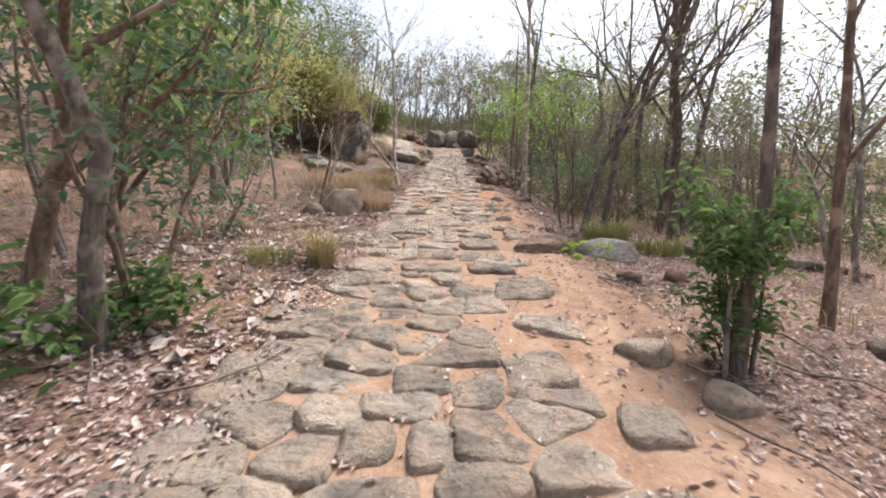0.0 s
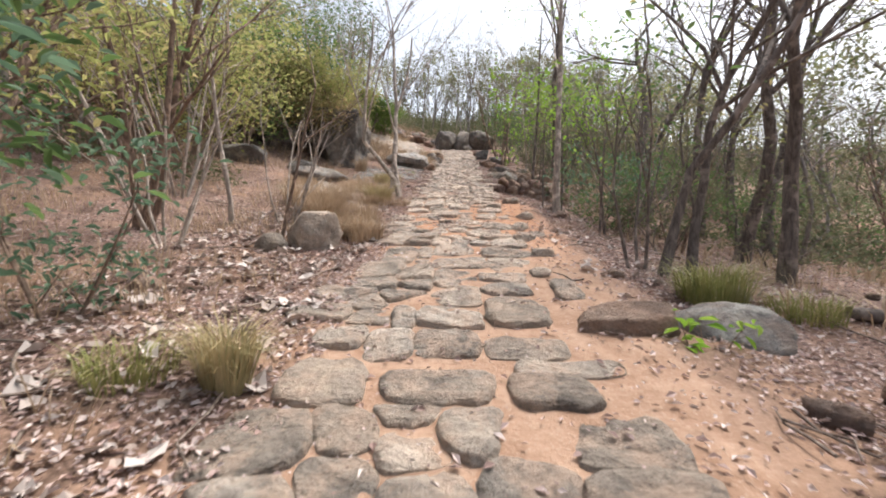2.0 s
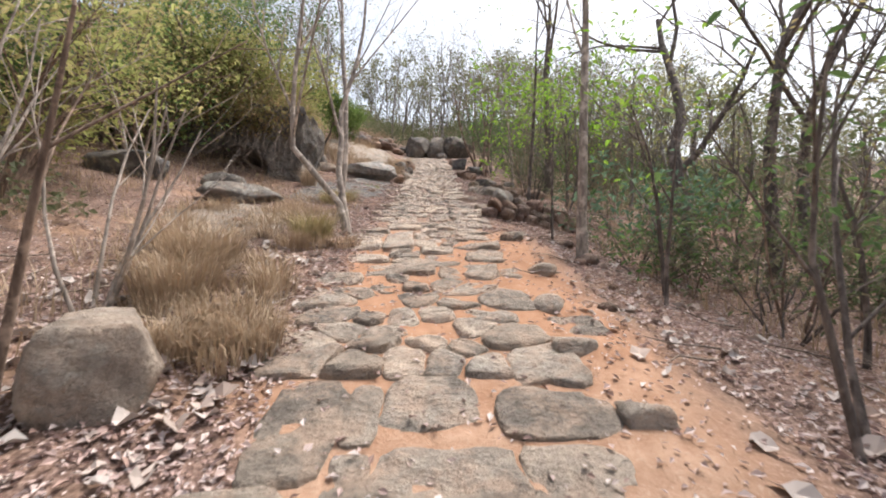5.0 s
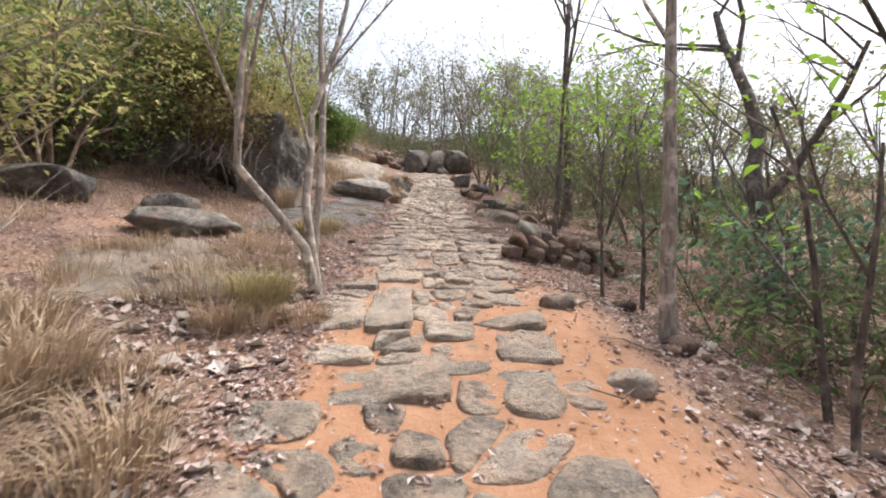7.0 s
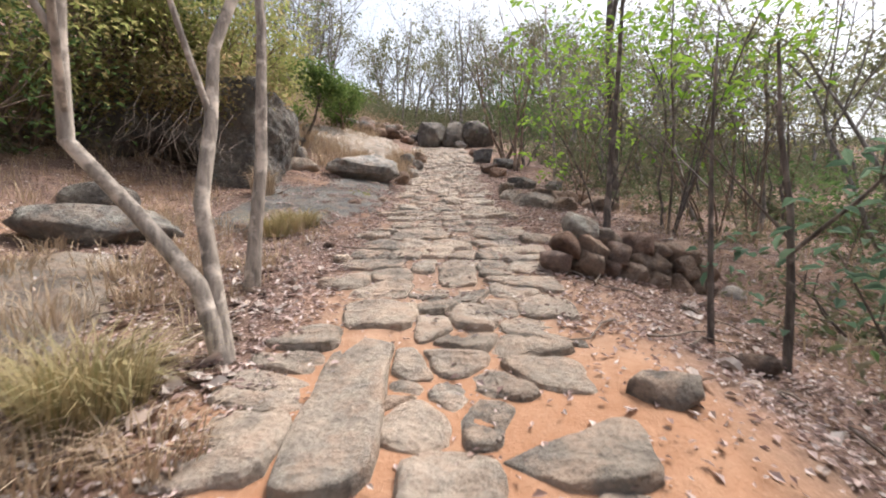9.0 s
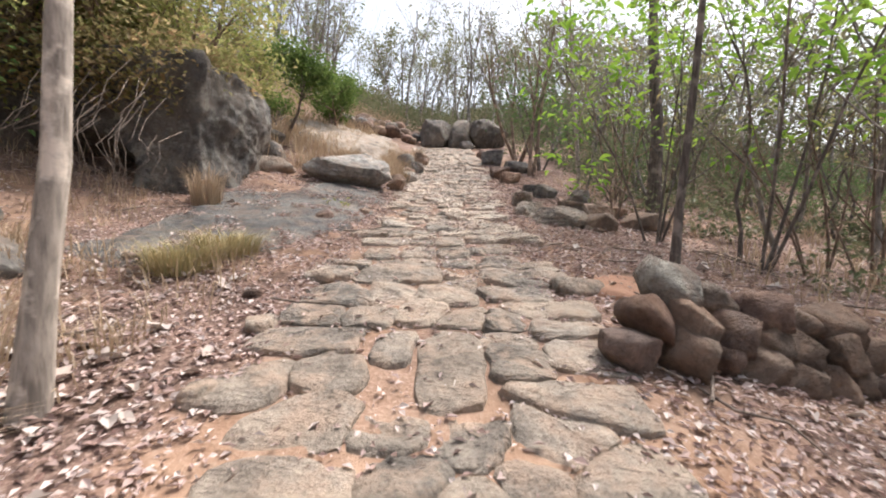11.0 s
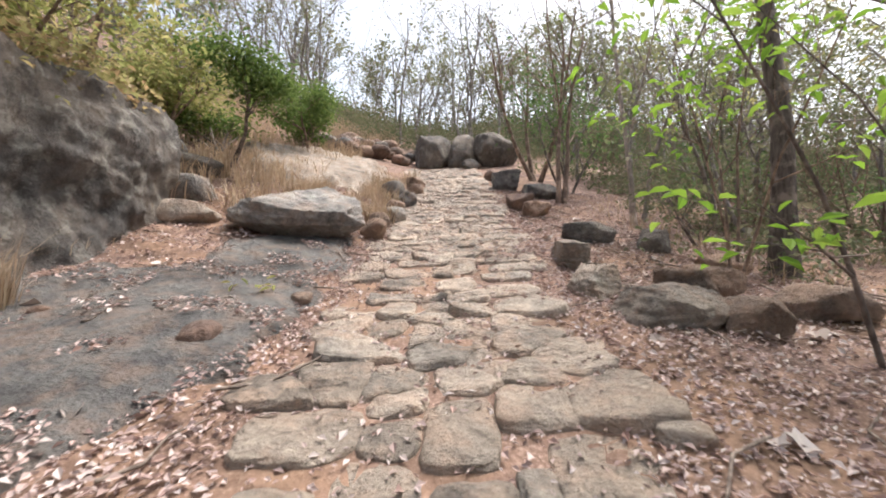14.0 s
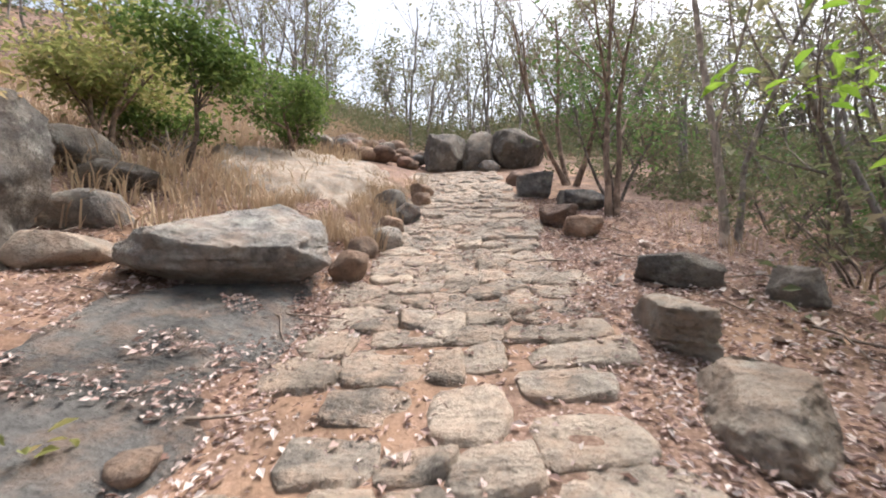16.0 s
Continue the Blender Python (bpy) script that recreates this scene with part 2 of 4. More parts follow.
def mesh_object(name, verts, faces, mat, smooth_shade=True, parent=None):
    me = bpy.data.meshes.new(name)
    me.from_pydata(verts, [], faces)
    if smooth_shade:
        me.polygons.foreach_set("use_smooth", [True] * len(me.polygons))
    me.materials.append(mat)
    ob = new(name, me)
    if parent:
        ob.parent = parent
    return ob


def steps(a, b, fine_a, fine_b, fine, growth):
    out, v, d = [], fine_a, fine
    while v > a:
        d *= growth
        v -= d
        out.append(v)
    out.reverse()
    v = fine_a
    while v <= fine_b:
        out.append(v)
        v += fine
    d = fine
    while v < b:
        out.append(v)
        d *= growth
        v += d
    return out


xs, ys = steps(-400, 400, -4.5, 4.5, 0.11, 1.13), steps(-300, 700, -1.5, 27, 0.13, 1.12)
verts = [(x, y, height(x, y)) for y in ys for x in xs]
w = len(xs)
faces = [(j * w + i, j * w + i + 1, (j + 1) * w + i + 1, (j + 1) * w + i) for j in range(len(ys) - 1) for i in range(w - 1)]
ground = tagged(mesh_object("ground", verts, faces, EARTH), "orange earth hillside strewn with dry brown leaf litter", "ground", kind="structure")


# ---- rocks ----
def rock_mesh(name, seed, mat, detail=3, blocky=0.5, rough=0.22, undercut=0.0, facets=9, strata=0.0):
    """A unit boulder (about 1 across each way): a worn block with broken facets, split layers and uneven relief."""
    rng = random.Random(seed)
    bm = bmesh.new()
    bmesh.ops.create_icosphere(bm, subdivisions=detail, radius=1.0)
    off = Vector((rng.uniform(-50, 50), rng.uniform(-50, 50), rng.uniform(-50, 50)))
    cuts = []
    for _ in range(facets + 4):
        d = Vector((rng.gauss(0, 1), rng.gauss(0, 1), rng.gauss(0, 0.8)))
        cuts.append((d.normalized(), rng.uniform(0.64, 0.9)))
    for v in bm.verts:
        p = v.co.copy()
        m = max(abs(p.x), abs(p.y), abs(p.z))
        p = p.lerp(p / m * 0.82, blocky)
        p *= 1 + rough * (0.8 * noise.noise(p * 1.3 + off) + 0.25 * noise.noise(p * 2.7 + off))
        for d, lim in cuts:
            k = p.dot(d)
            if k > lim:
                p -= d * (k - lim)
        if strata:
            level = p.z * 4.5 + 0.9 * noise.noise(p * 1.1 + off) + 0.5 * p.x
            step = level - math.floor(level)
            k = strata * (smooth(0.0, 0.16, step) - 0.6 * step)
            p.x, p.y = p.x * (1 + k), p.y * (1 + k)
        p *= 1 + rough * (0.18 * noise.noise(p * 5.5 + off) + (0.14 * noise.noise(p * 13 + off) if detail > 3 else 0))
        if undercut and p.z < 0.1:
            k = 1 + undercut * (p.z - 0.1)
            p.x, p.y = p.x * k, p.y * k
        v.co = p * 0.5
    me = bpy.data.meshes.new(name)
    bm.to_mesh(me)
    bm.free()
    me.polygons.foreach_set("use_smooth", [True] * len(me.polygons))
    me.materials.append(mat)
    return me


def boulder(x, y, size, seed, mat, label, name="boulder", sink=0.3, turn=0.0, tilt=0.0, lean=0.0, group="", z=None, **shape):
    me = rock_mesh(name, seed, mat, **shape)
    ob = new(name, me)
    ground_z = height(x, y) if z is None else z
    ob.matrix_world = pose(x, y, ground_z + size[2] * (0.5 - sink), tilt, lean, turn) @ Matrix.Diagonal((*size, 1))
    return tagged(ob, label, "rock", group)


def sheet_rock(cx, cy, rx, ry, turn, rise, seed, mat, label, name="bedrock", category="rock"):
    """Bedrock that follows the slope and comes out of the earth with an uneven edge and a few ledges."""
    c, s, n = math.cos(radians(turn)), math.sin(radians(turn)), 56
    verts, faces = [], []
    for j in range(n + 1):
        for i in range(n + 1):
            u, v = 2.8 * (i / n - 0.5), 2.8 * (j / n - 0.5)
            x, y = cx + u * rx * c - v * ry * s, cy + u * rx * s + v * ry * c
            r = math.hypot(u, v) + 0.4 * noise.noise(Vector((x * 0.9, y * 0.9, seed))) + 0.16 * noise.noise(Vector((x * 3, y * 3, seed)))
            ledge = 0.05 * round(2.2 * noise.noise(Vector((x * 0.7, y * 0.5, seed + 3)))) * min(1, rise / 0.1)
            z = height(x, y) + rise * (1 - smooth(0.75, 1.1, r)) - 0.3 * smooth(0.95, 1.3, r) + ledge * 0.5 + 0.02 * noise.noise(Vector((x * 4, y * 4, seed)))
            verts.append((x, y, z))
    for j in range(n):
        for i in range(n):
            a = j * (n + 1) + i
            faces.append((a, a + 1, a + n + 2, a + n + 1))
    return tagged(mesh_object(name, verts, faces, mat), label, category)


# ---- plants ----
def tube(verts, faces, pts, radii, sides):
    first = len(verts)
    side = Vector((1, 0, 0))
    for i, p in enumerate(pts):
        d = (pts[min(i + 1, len(pts) - 1)] - pts[max(i - 1, 0)]).normalized()
        side = (side - d * side.dot(d))
        side = side.normalized() if side.length > 1e-4 else d.orthogonal().normalized()
        up = d.cross(side)
        for k in range(sides):
            t = 2 * math.pi * k / sides
            verts.append(p + (side * math.cos(t) + up * math.sin(t)) * radii[i])
    for i in range(len(pts) - 1):
        for k in range(sides):
            a, b = first + i * sides + k, first + i * sides + (k + 1) % sides
            faces.append((a, b, b + sides, a + sides))


def limb(verts, faces, start, way, length, radius, rng, level, tips, sides=7, wander=0.18, lift=0.12, kids=4, spread=0.8, thin=0.35, bends=None):
    """A branch and, from it, its branches; tips gathers where leaves may sit."""
    n = max(3, 7 - 2 * (3 - min(level, 3))) if level < 3 else 9
    p, d = start.copy(), way.normalized()
    pts, radii = [p.copy()], [radius * (1.25 if level == 3 else 1.0)]
    for i in range(1, n):
        d = (d + Vector((rng.gauss(0, wander), rng.gauss(0, wander), rng.gauss(0, wander * 0.6) + lift))).normalized()
        if bends and i in bends:
            d = (d + Vector(bends[i])).normalized()
        p = p + d * (length / (n - 1))
        pts.append(p.copy())
        radii.append(radius * (1 - (1 - thin) * i / (n - 1)))
    if level == 0:
        radii[-1] *= 0.4
    tube(verts, faces, pts, radii, max(3, sides))
    if level <= 1:
        tips.extend(pts[1:])
    if level > 0:
        for k in range(kids):
            f = rng.uniform(0.35, 1.0) if level < 3 else rng.uniform(0.34, 1.0)
            i = min(n - 2, int(f * (n - 1)))
            q = pts[i].lerp(pts[i + 1], rng.random())
            axis = (pts[i + 1] - pts[i]).normalized()
            out = Vector((rng.gauss(0, 1), rng.gauss(0, 1), rng.gauss(0.25, 0.5)))
            out = (out - axis * out.dot(axis)).normalized()
            limb(verts, faces, q, axis + out * spread * rng.uniform(0.6, 1.3), length * rng.uniform(0.4, 0.65), radii[i] * rng.uniform(0.45, 0.7), rng,
                 level - 1, tips, sides - 2, wander * 1.1, lift * 0.8, kids, spread, thin)


def leaf(verts, faces, p, size, rng, flat=0.6, droop=0.3, wide=0.3):
    """One folded leaf blade of four corners and a rib."""
    t = rng.uniform(0, 2 * math.pi)
    d = Vector((math.cos(t), math.sin(t), rng.gauss(-droop, flat))).normalized()
    s = d.cross(Vector((rng.gauss(0, 0.5), rng.gauss(0, 0.5), 1))).normalized()
    up = s.cross(d) * size * 0.18
    i = len(verts)
    verts.extend((p, p + d * size * 0.5 + s * size * wide + up, p + d * size, p + d * size * 0.5 - s * size * wide + up))
    faces.extend(((i, i + 1, i + 2), (i, i + 2, i + 3)))


def ovate(verts, faces, p, size, rng):
    """One ovate leaf blade, folded along its rib and bent at the tip."""
    t = rng.uniform(0, 2 * math.pi)
    d = Vector((math.cos(t), math.sin(t), rng.gauss(-0.25, 0.45))).normalized()
    s = d.cross(Vector((rng.gauss(0, 0.4), rng.gauss(0, 0.4), 1))).normalized() * size
    up = s.cross(d) * 0.1
    i = len(verts)
    verts.extend((p, p + d * size * 0.3 + s * 0.2 + up, p + d * size * 0.65 + s * 0.17 + up, p + d * size - up * 1.5, p + d * size * 0.65 - s * 0.17 + up, p + d * size * 0.3 - s * 0.2 + up))
    faces.extend(((i, i + 1, i + 2, i + 3), (i, i + 3, i + 4, i + 5)))


def tree(x, y, tall, radius, seed, bark, label, leaf_mat=None, leaves=0, leaf_size=0.08, cloud=0.25, lean=(0, 0), stems=1, levels=3, kids=4,
         spread=0.8, name="tree", wander=0.1, lift=0.1, group="", bends=None, low=0.0, fan=0.5, sides=8, ways=None):
    rng = random.Random(seed)
    base = new(name)
    base.location = (x, y, height(x, y) - 0.06)
    tv, tf, tips = [], [], []
    for way, bend, share in ways or ():
        wv, wf = [], []
        limb(wv, wf, Vector((0, 0, 0)), Vector(way), tall * share, radius, rng, levels, tips, sides, wander, lift, kids, spread, bends=bend)
        mesh_object("limb", wv, wf, bark, parent=base)
    for s in range(0 if ways else stems):
        t = rng.uniform(0, 6.28)
        way = Vector((lean[0], lean[1], 1)) if stems == 1 else Vector((lean[0] + fan * math.cos(t), lean[1] + fan * math.sin(t), 1))
        if stems > 1:
            tv, tf = [], []
        limb(tv, tf, Vector((0, 0, 0)) if stems == 1 else Vector((0.1 * math.cos(t), 0.1 * math.sin(t), 0)), way, tall * (1 if stems == 1 else rng.uniform(0.7, 1)), radius, rng,
             levels, tips, sides, wander, lift, kids, spread, bends=bends)
        mesh_object("trunk" if stems == 1 else "stem", tv, tf, bark, parent=base)
    if leaves:
        lv, lf = [], []
        tips = [p for p in tips if p.z > low]
        for _ in range(leaves):
            p = rng.choice(tips) + Vector((rng.gauss(0, cloud), rng.gauss(0, cloud), rng.gauss(0, cloud * 0.7)))
            if not (abs(x + p.x) < 1.25 and -1 < y + p.y < 26):
                ovate(lv, lf, p, leaf_size * 1.1 * rng.uniform(0.6, 1.4), rng)
        tagged(mesh_object("foliage", lv, lf, leaf_mat, False, base), kind="stuff")
    return tagged(base, label, "tree" if name == "tree" else name.replace("_", " "), group)


def blades(verts, faces, x, y, z, count, tall, wide, rng, arch=0.5, width=0.006):
    for _ in range(count):
        t, r = rng.uniform(0, 6.28), wide * math.sqrt(rng.random())
        p = Vector((x + r * math.cos(t), y + r * math.sin(t), z))
        t += rng.gauss(0, 0.7)
        h, b = tall * rng.uniform(0.5, 1.1), arch * rng.uniform(0.3, 1.3)
        out = Vector((math.cos(t), math.sin(t), 0))
        s = Vector((-math.sin(t), math.cos(t), 0)) * width
        m, e = p + out * h * b * 0.3 + Vector((0, 0, h * 0.6)), p + out * h * b + Vector((0, 0, h * rng.uniform(0.55, 0.95)))
        i = len(verts)
        verts.extend((p - s, p + s, m - s * 0.8, m + s * 0.8, e))
        faces.extend(((i, i + 1, i + 3, i + 2), (i + 2, i + 3, i + 4)))


def grass_clump(x, y, tall, wide, count, seed, mat, label, arch=0.6, width=0.005):
    rng = random.Random(seed)
    v, f = [], []
    blades(v, f, 0, 0, -0.05, count, tall, wide, rng, arch, width)
    ob = mesh_object("grass_clump", v, f, mat, False)
    ob.location = (x, y, height(x, y))
    return tagged(ob, label, "grass")


# Boulders and outcrops
boulder(1.36, 6.0, (0.9, 0.55, 0.6), 11, BROWN_ROCK, "half-buried brown boulder beside the stone path", sink=0.55, turn=8, detail=4, facets=8)
boulder(2.28, 6.15, (0.98, 0.75, 0.62), 12, GREY_ROCK, "half-buried grey boulder beside the stone path", sink=0.55, turn=-10, detail=4, facets=8)
boulder(-1.95, 8.35, (0.9, 0.6, 0.78), 19, PALE_ROCK, "upright brown boulder in dry grass", sink=0.3, turn=20, rough=0.25, facets=7, detail=4)
boulder(-2.4, 8.0, (0.5, 0.4, 0.35), 113, DARK_ROCK, "small dark rock among dry leaves", sink=0.35, turn=50)
boulder(-4.1, 15.7, (2.2, 1.3, 0.62), 14, GREY_ROCK, "flat grey rock slab lying among dry grass", sink=0.35, turn=12, lean=4, detail=4, undercut=0.25)
boulder(-5.1, 16.7, (1.2, 0.8, 0.6), 15, DARK_ROCK, "dark rock at the foot of the bank", sink=0.35)
boulder(-6.6, 15.6, (1.7, 1.2, 0.9), 16, DARK_ROCK, "dark rock under the bushes", sink=0.3)
sheet_rock(-2.55, 19.0, 1.15, 3.0, -16, 0.06, 17, SHEET_ROCK, "flat sheet of blue-grey bedrock flush with the ground")
sheet_rock(-3.4, 27.6, 1.7, 2.4, 12, 0.32, 18, PALE_ROCK, "pale sheet of sloping bedrock")
sheet_rock(-3.6, 13.6, 1.0, 1.2, 10, 0.08, 19, PALE_ROCK, "low pale outcrop among dry grass")
for i, (x, y, s, m) in enumerate(((-6.1, 24.3, (1.9, 1.2, 0.9), DARK_ROCK), (-5.0, 24.0, (1.5, 0.8, 0.55), DARK_ROCK), (-4.5, 22.9, (1.6, 0.8, 0.6), GREY_ROCK), (-3.75, 21.9, (1.0, 0.8, 0.45), PALE_ROCK))):
    boulder(x, y, s, 80 + i, m, "dark rounded rock on the grassy bank", sink=0.3, turn=-15 + 12 * i, group="rocks on the bank")
big = boulder(-6.2, 20.5, (5.9, 3.3, 3.15), 27, DARK_ROCK, "huge dark boulder with a hollow under it", sink=0.2, turn=3, detail=6, rough=0.17, blocky=0.78, facets=-4, z=4.75)
for v in big.data.vertices:
    k = Vector(((v.co.x - 0.04) * 1.2, v.co.y + 0.42, v.co.z + 0.22)).length
    if k < 0.2:
        v.co.y += 0.38 * (1 - (k / 0.2) ** 2)
boulder(-11.4, 19.6, (4.0, 3.6, 3.2), 24, DARK_ROCK, "dark boulder overgrown with bushes", sink=0.25, detail=4)
boulder(-2.15, 22.25, (1.95, 1.5, 1.3), 25, GREY_ROCK, "flat-topped grey boulder resting on bedrock", sink=0.4, turn=-6, lean=7, tilt=9, detail=6, rough=0.25, undercut=1.1, blocky=0.38, facets=5, strata=0.045)
boulder(-1.15, 22.62, (0.5, 0.48, 0.42), 26, BROWN_ROCK, "rounded brown stone by the path", sink=0.2)
for i, (x, y, s, m) in enumerate(((-1.2, 23.5, 0.42, BROWN_ROCK), (-0.98, 24.0, 0.5, GREY_ROCK), (-1.05, 24.8, 0.55, BROWN_ROCK), (-0.95, 25.5, 0.6, GREY_ROCK), (-1.25, 26.1, 0.7, GREY_ROCK), (-0.8, 26.8, 0.5, BROWN_ROCK), (-0.9, 27.8, 0.6, BROWN_ROCK))):
    boulder(x, y, (s, s * 0.9, s * 0.85), 30 + i, m, "grey-brown kerb boulder at the edge of the path", sink=0.25, turn=40 * i, group="boulders along the path")
for i, (x, y, s, m) in enumerate(((1.88, 19.4, (1.05, 0.7, 0.62), PALE_ROCK), (1.55, 20.27, (0.58, 1.2, 0.62), PALE_ROCK), (1.6, 21.4, (0.5, 1.3, 0.56), PALE_ROCK), (2.25, 19.75, (0.7, 0.5, 0.5), BROWN_ROCK),
                                  (2.75, 20.2, (0.8, 0.5, 0.45), BROWN_ROCK), (2.2, 22.4, (0.9, 0.5, 0.4), DARK_ROCK), (3.0, 22.0, (0.5, 0.45, 0.42), DARK_ROCK), (1.55, 24.9, (0.62, 0.55, 0.45), RED_ROCK), (1.75, 24.3, (0.6, 0.5, 0.4), BROWN_ROCK),
                                  (1.55, 27.2, (0.9, 0.8, 0.6), DARK_ROCK), (2.3, 26.4, (1.0, 0.7, 0.5), DARK_ROCK), (1.45, 29.0, (0.8, 0.7, 0.5), RED_ROCK), (3.3, 20.9, (0.7, 0.5, 0.4), BROWN_ROCK), (2.5, 19.2, (0.6, 0.45, 0.35), BROWN_ROCK), (3.4, 19.7, (0.8, 0.6, 0.4), BROWN_ROCK))):
    boulder(x, y, s, 50 + i, m, "weathered edging boulder beside the stone path", sink=0.52 if i < 3 else 0.2, turn=(i * 37) % 30 - 15 if i > 2 else -5, group="edging boulders", blocky=0.85, detail=5 if i < 3 else 4, strata=0.07)
# Outcrop at the head of the path
for i, (x, y, s, m) in enumerate(((-0.6, 32.7, (1.9, 1.6, 1.6), DARK_ROCK), (0.55, 32.5, (1.5, 1.5, 1.65), DARK_ROCK), (1.75, 32.6, (2.0, 1.6, 1.6), DARK_ROCK), (0.75, 31.6, (0.8, 0.6, 0.45), GREY_ROCK))):
    boulder(x, y, s, 70 + i, m, "large dark boulder blocking the head of the path", sink=0.2, turn=15 * i, group="boulders at the head of the path", blocky=0.6, detail=4)
rng = random.Random(5)
for i in range(34):
    x, y = rng.uniform(-5.2, -1.5), rng.uniform(31.4, 34.8)
    s = rng.uniform(0.35, 0.85)
    boulder(x, y, (s * 1.2, s, s * 0.75), 90 + i % 9, rng.choice((RED_ROCK, BROWN_ROCK, DARK_ROCK)), "dark reddish rubble stone in a heap", name="rubble_stone", sink=0.1, turn=rng.uniform(0, 180), group="rubble heap", detail=2)

sheet_rock(1.95, 16.35, 0.5, 0.3, 8, 0.06, 21, RED_EARTH, "heap of red earth on the wall", "soil_heap", "earth")
# Dry-stone retaining wall on the right
wall = tagged(new("dry_stone_wall"), "low dry-stone wall of dark reddish field stones", "wall", kind="structure")
wall_meshes = [rock_mesh("stone", 130 + k, (RED_ROCK, BROWN_ROCK, GREY_ROCK, BROWN_ROCK)[k % 4], 3, 0.75, 0.2, facets=7) for k in range(12)]
for row in range(3):
    x = 1.12 + 0.13 * row
    while x < 3.45 - 0.25 * row:
        wd = rng.choice((rng.uniform(0.2, 0.3), rng.uniform(0.32, 0.44), rng.uniform(0.3, 0.4)))
        st = new("stone", rng.choice(wall_meshes))
        st.parent = wall
        y = 14.95 + 0.28 * (x - 1.1) + 0.1 * row + rng.uniform(-0.06, 0.06)
        foot = base_height(x, 14.9) - 0.02
        st.matrix_local = pose(x + wd / 2, y, foot + 0.12 + row * 0.19, rng.uniform(-25, 25), rng.uniform(-22, 22), rng.uniform(-40, 40)) @ Matrix.Diagonal((wd * 1.25, 0.44, rng.uniform(0.26, 0.42), 1))
        x += wd * 0.95

# ---- trees near the path ----
GREY = "slender bare tree with grey bark"
tree(-2.3, 2.85, 5.5, 0.075, 201, BARK_DARK, "crooked brown-barked tree with dark leaves", LEAF_DARK, 1500, 0.08, 0.3, lean=(-0.05, 0), low=1.7, wander=0.13, bends={3: (-0.5, 0, 0), 5: (0.3, 0, 0.3)})
tree(-2.5, 3.55, 2.4, 0.03, 202, BARK_BROWN, "young shrub with dull bluish green leaves", LEAF_BLUE, 1500, 0.09, 0.2, stems=3, levels=2, name="shrub", low=0.5, fan=0.35)
tree(-3.2, 3.3, 2.6, 0.085, 203, BARK_BROWN, "thick leaning trunk among dark leaves", LEAF_DARK, 700, 0.1, 0.35, lean=(0.2, 0.1), levels=2, low=0.9)
tree(-2.6, 2.3, 0.7, 0.015, 204, BARK_BROWN, "low dark green undergrowth plant", LEAF_DARK, 500, 0.1, 0.16, stems=4, levels=1, name="shrub")
tree(-3.9, 4.6, 3.2, 0.04, 205, BARK_DARK, "leafy dark green shrub on the bank", LEAF_DARK, 1300, 0.1, 0.35, stems=4, levels=2, name="shrub", low=0.6)
tree(-4.9, 6.3, 4.4, 0.05, 206, BARK_BROWN, "tall shrub with thin olive leaves", LEAF_OLIVE, 2200, 0.09, 0.4, stems=4, levels=2, name="shrub", low=1.2)
tree(-3.0, 5.6, 1.5, 0.015, 207, BARK_BROWN, "low bush with dull green leaves", LEAF_BLUE, 600, 0.08, 0.2, stems=4, levels=1, name="shrub")
tree(2.0, 2.9, 5.0, 0.048, 208, BARK_DARK, "dark trunk wrapped in leafy climbers", LEAF_DARK, 250, 0.08, 0.3, levels=3, lean=(0.08, 0), low=1.5)
tree(2.0, 2.9, 1.3, 0.02, 209, BARK_DARK, "dark leafy climber round a trunk", LEAF_DARK, 1500, 0.07, 0.09, stems=5, levels=1, kids=3, spread=0.22, name="shrub", fan=0.1)
tree(3.5, 3.9, 5.0, 0.05, 210, BARK_BROWN, GREY, levels=3, kids=3)
tree(3.9, 2.9, 0.6, 0.01, 211, BARK_BROWN, "low fresh green ground plant", LEAF_BRIGHT, 300, 0.07, 0.15, stems=4, levels=1, name="shrub")
tree(2.5, 7.75, 5.6, 0.065, 212, BARK_DARK, "dark slender tree with bare forked limbs", LEAF_DARK, 200, 0.09, 0.3, lean=(0.02, 0.1), low=1.6, wander=0.17, lift=0.05, kids=5)
tree(2.98, 8.0, 5.2, 0.065, 213, BARK_DARK, "dark crooked tree with bare forked limbs", lean=(0.12, 0.1), wander=0.17, lift=0.05, kids=5)
tree(2.3, 8.0, 2.8, 0.025, 214, BARK_DARK, "thin dark sapling with few leaves", LEAF_DARK, 250, 0.08, 0.25, stems=3, levels=2, name="shrub", fan=0.15, low=1.0)
tree(4.4, 8.3, 6.5, 0.10, 215, BARK_DARK, "stout dark tree with bare limbs", lean=(-0.06, 0), wander=0.17, lift=0.05, kids=5)
tree(5.1, 10.3, 6.0, 0.12, 216, BARK_DARK, "dark leaning tree with bare limbs", lean=(0.3, 0.1), bends={3: (-0.35, 0, 0.4)}, wander=0.17, lift=0.05, kids=5)
tree(6.3, 11.3, 6.0, 0.11, 217, BARK_DARK, "dark tree with bare spreading limbs", lean=(0.1, 0.1), wander=0.17, lift=0.05, kids=5)
tree(6.9, 13.3, 6.5, 0.12, 218, BARK_DARK, "dark tree with bare spreading limbs", lean=(-0.3, 0.0), wander=0.17, lift=0.05, kids=5)
tree(5.9, 13.0, 6.5, 0.12, 219, BARK_DARK, "dark forked tree with bare limbs", LEAF_OLIVE, 300, 0.09, 0.4, wander=0.17, lift=0.05, kids=5)
tree(2.28, 12.25, 6.0, 0.085, 220, BARK_PALE, "straight pale-barked tree beside the path", lean=(-0.03, 0), wander=0.04, kids=3)
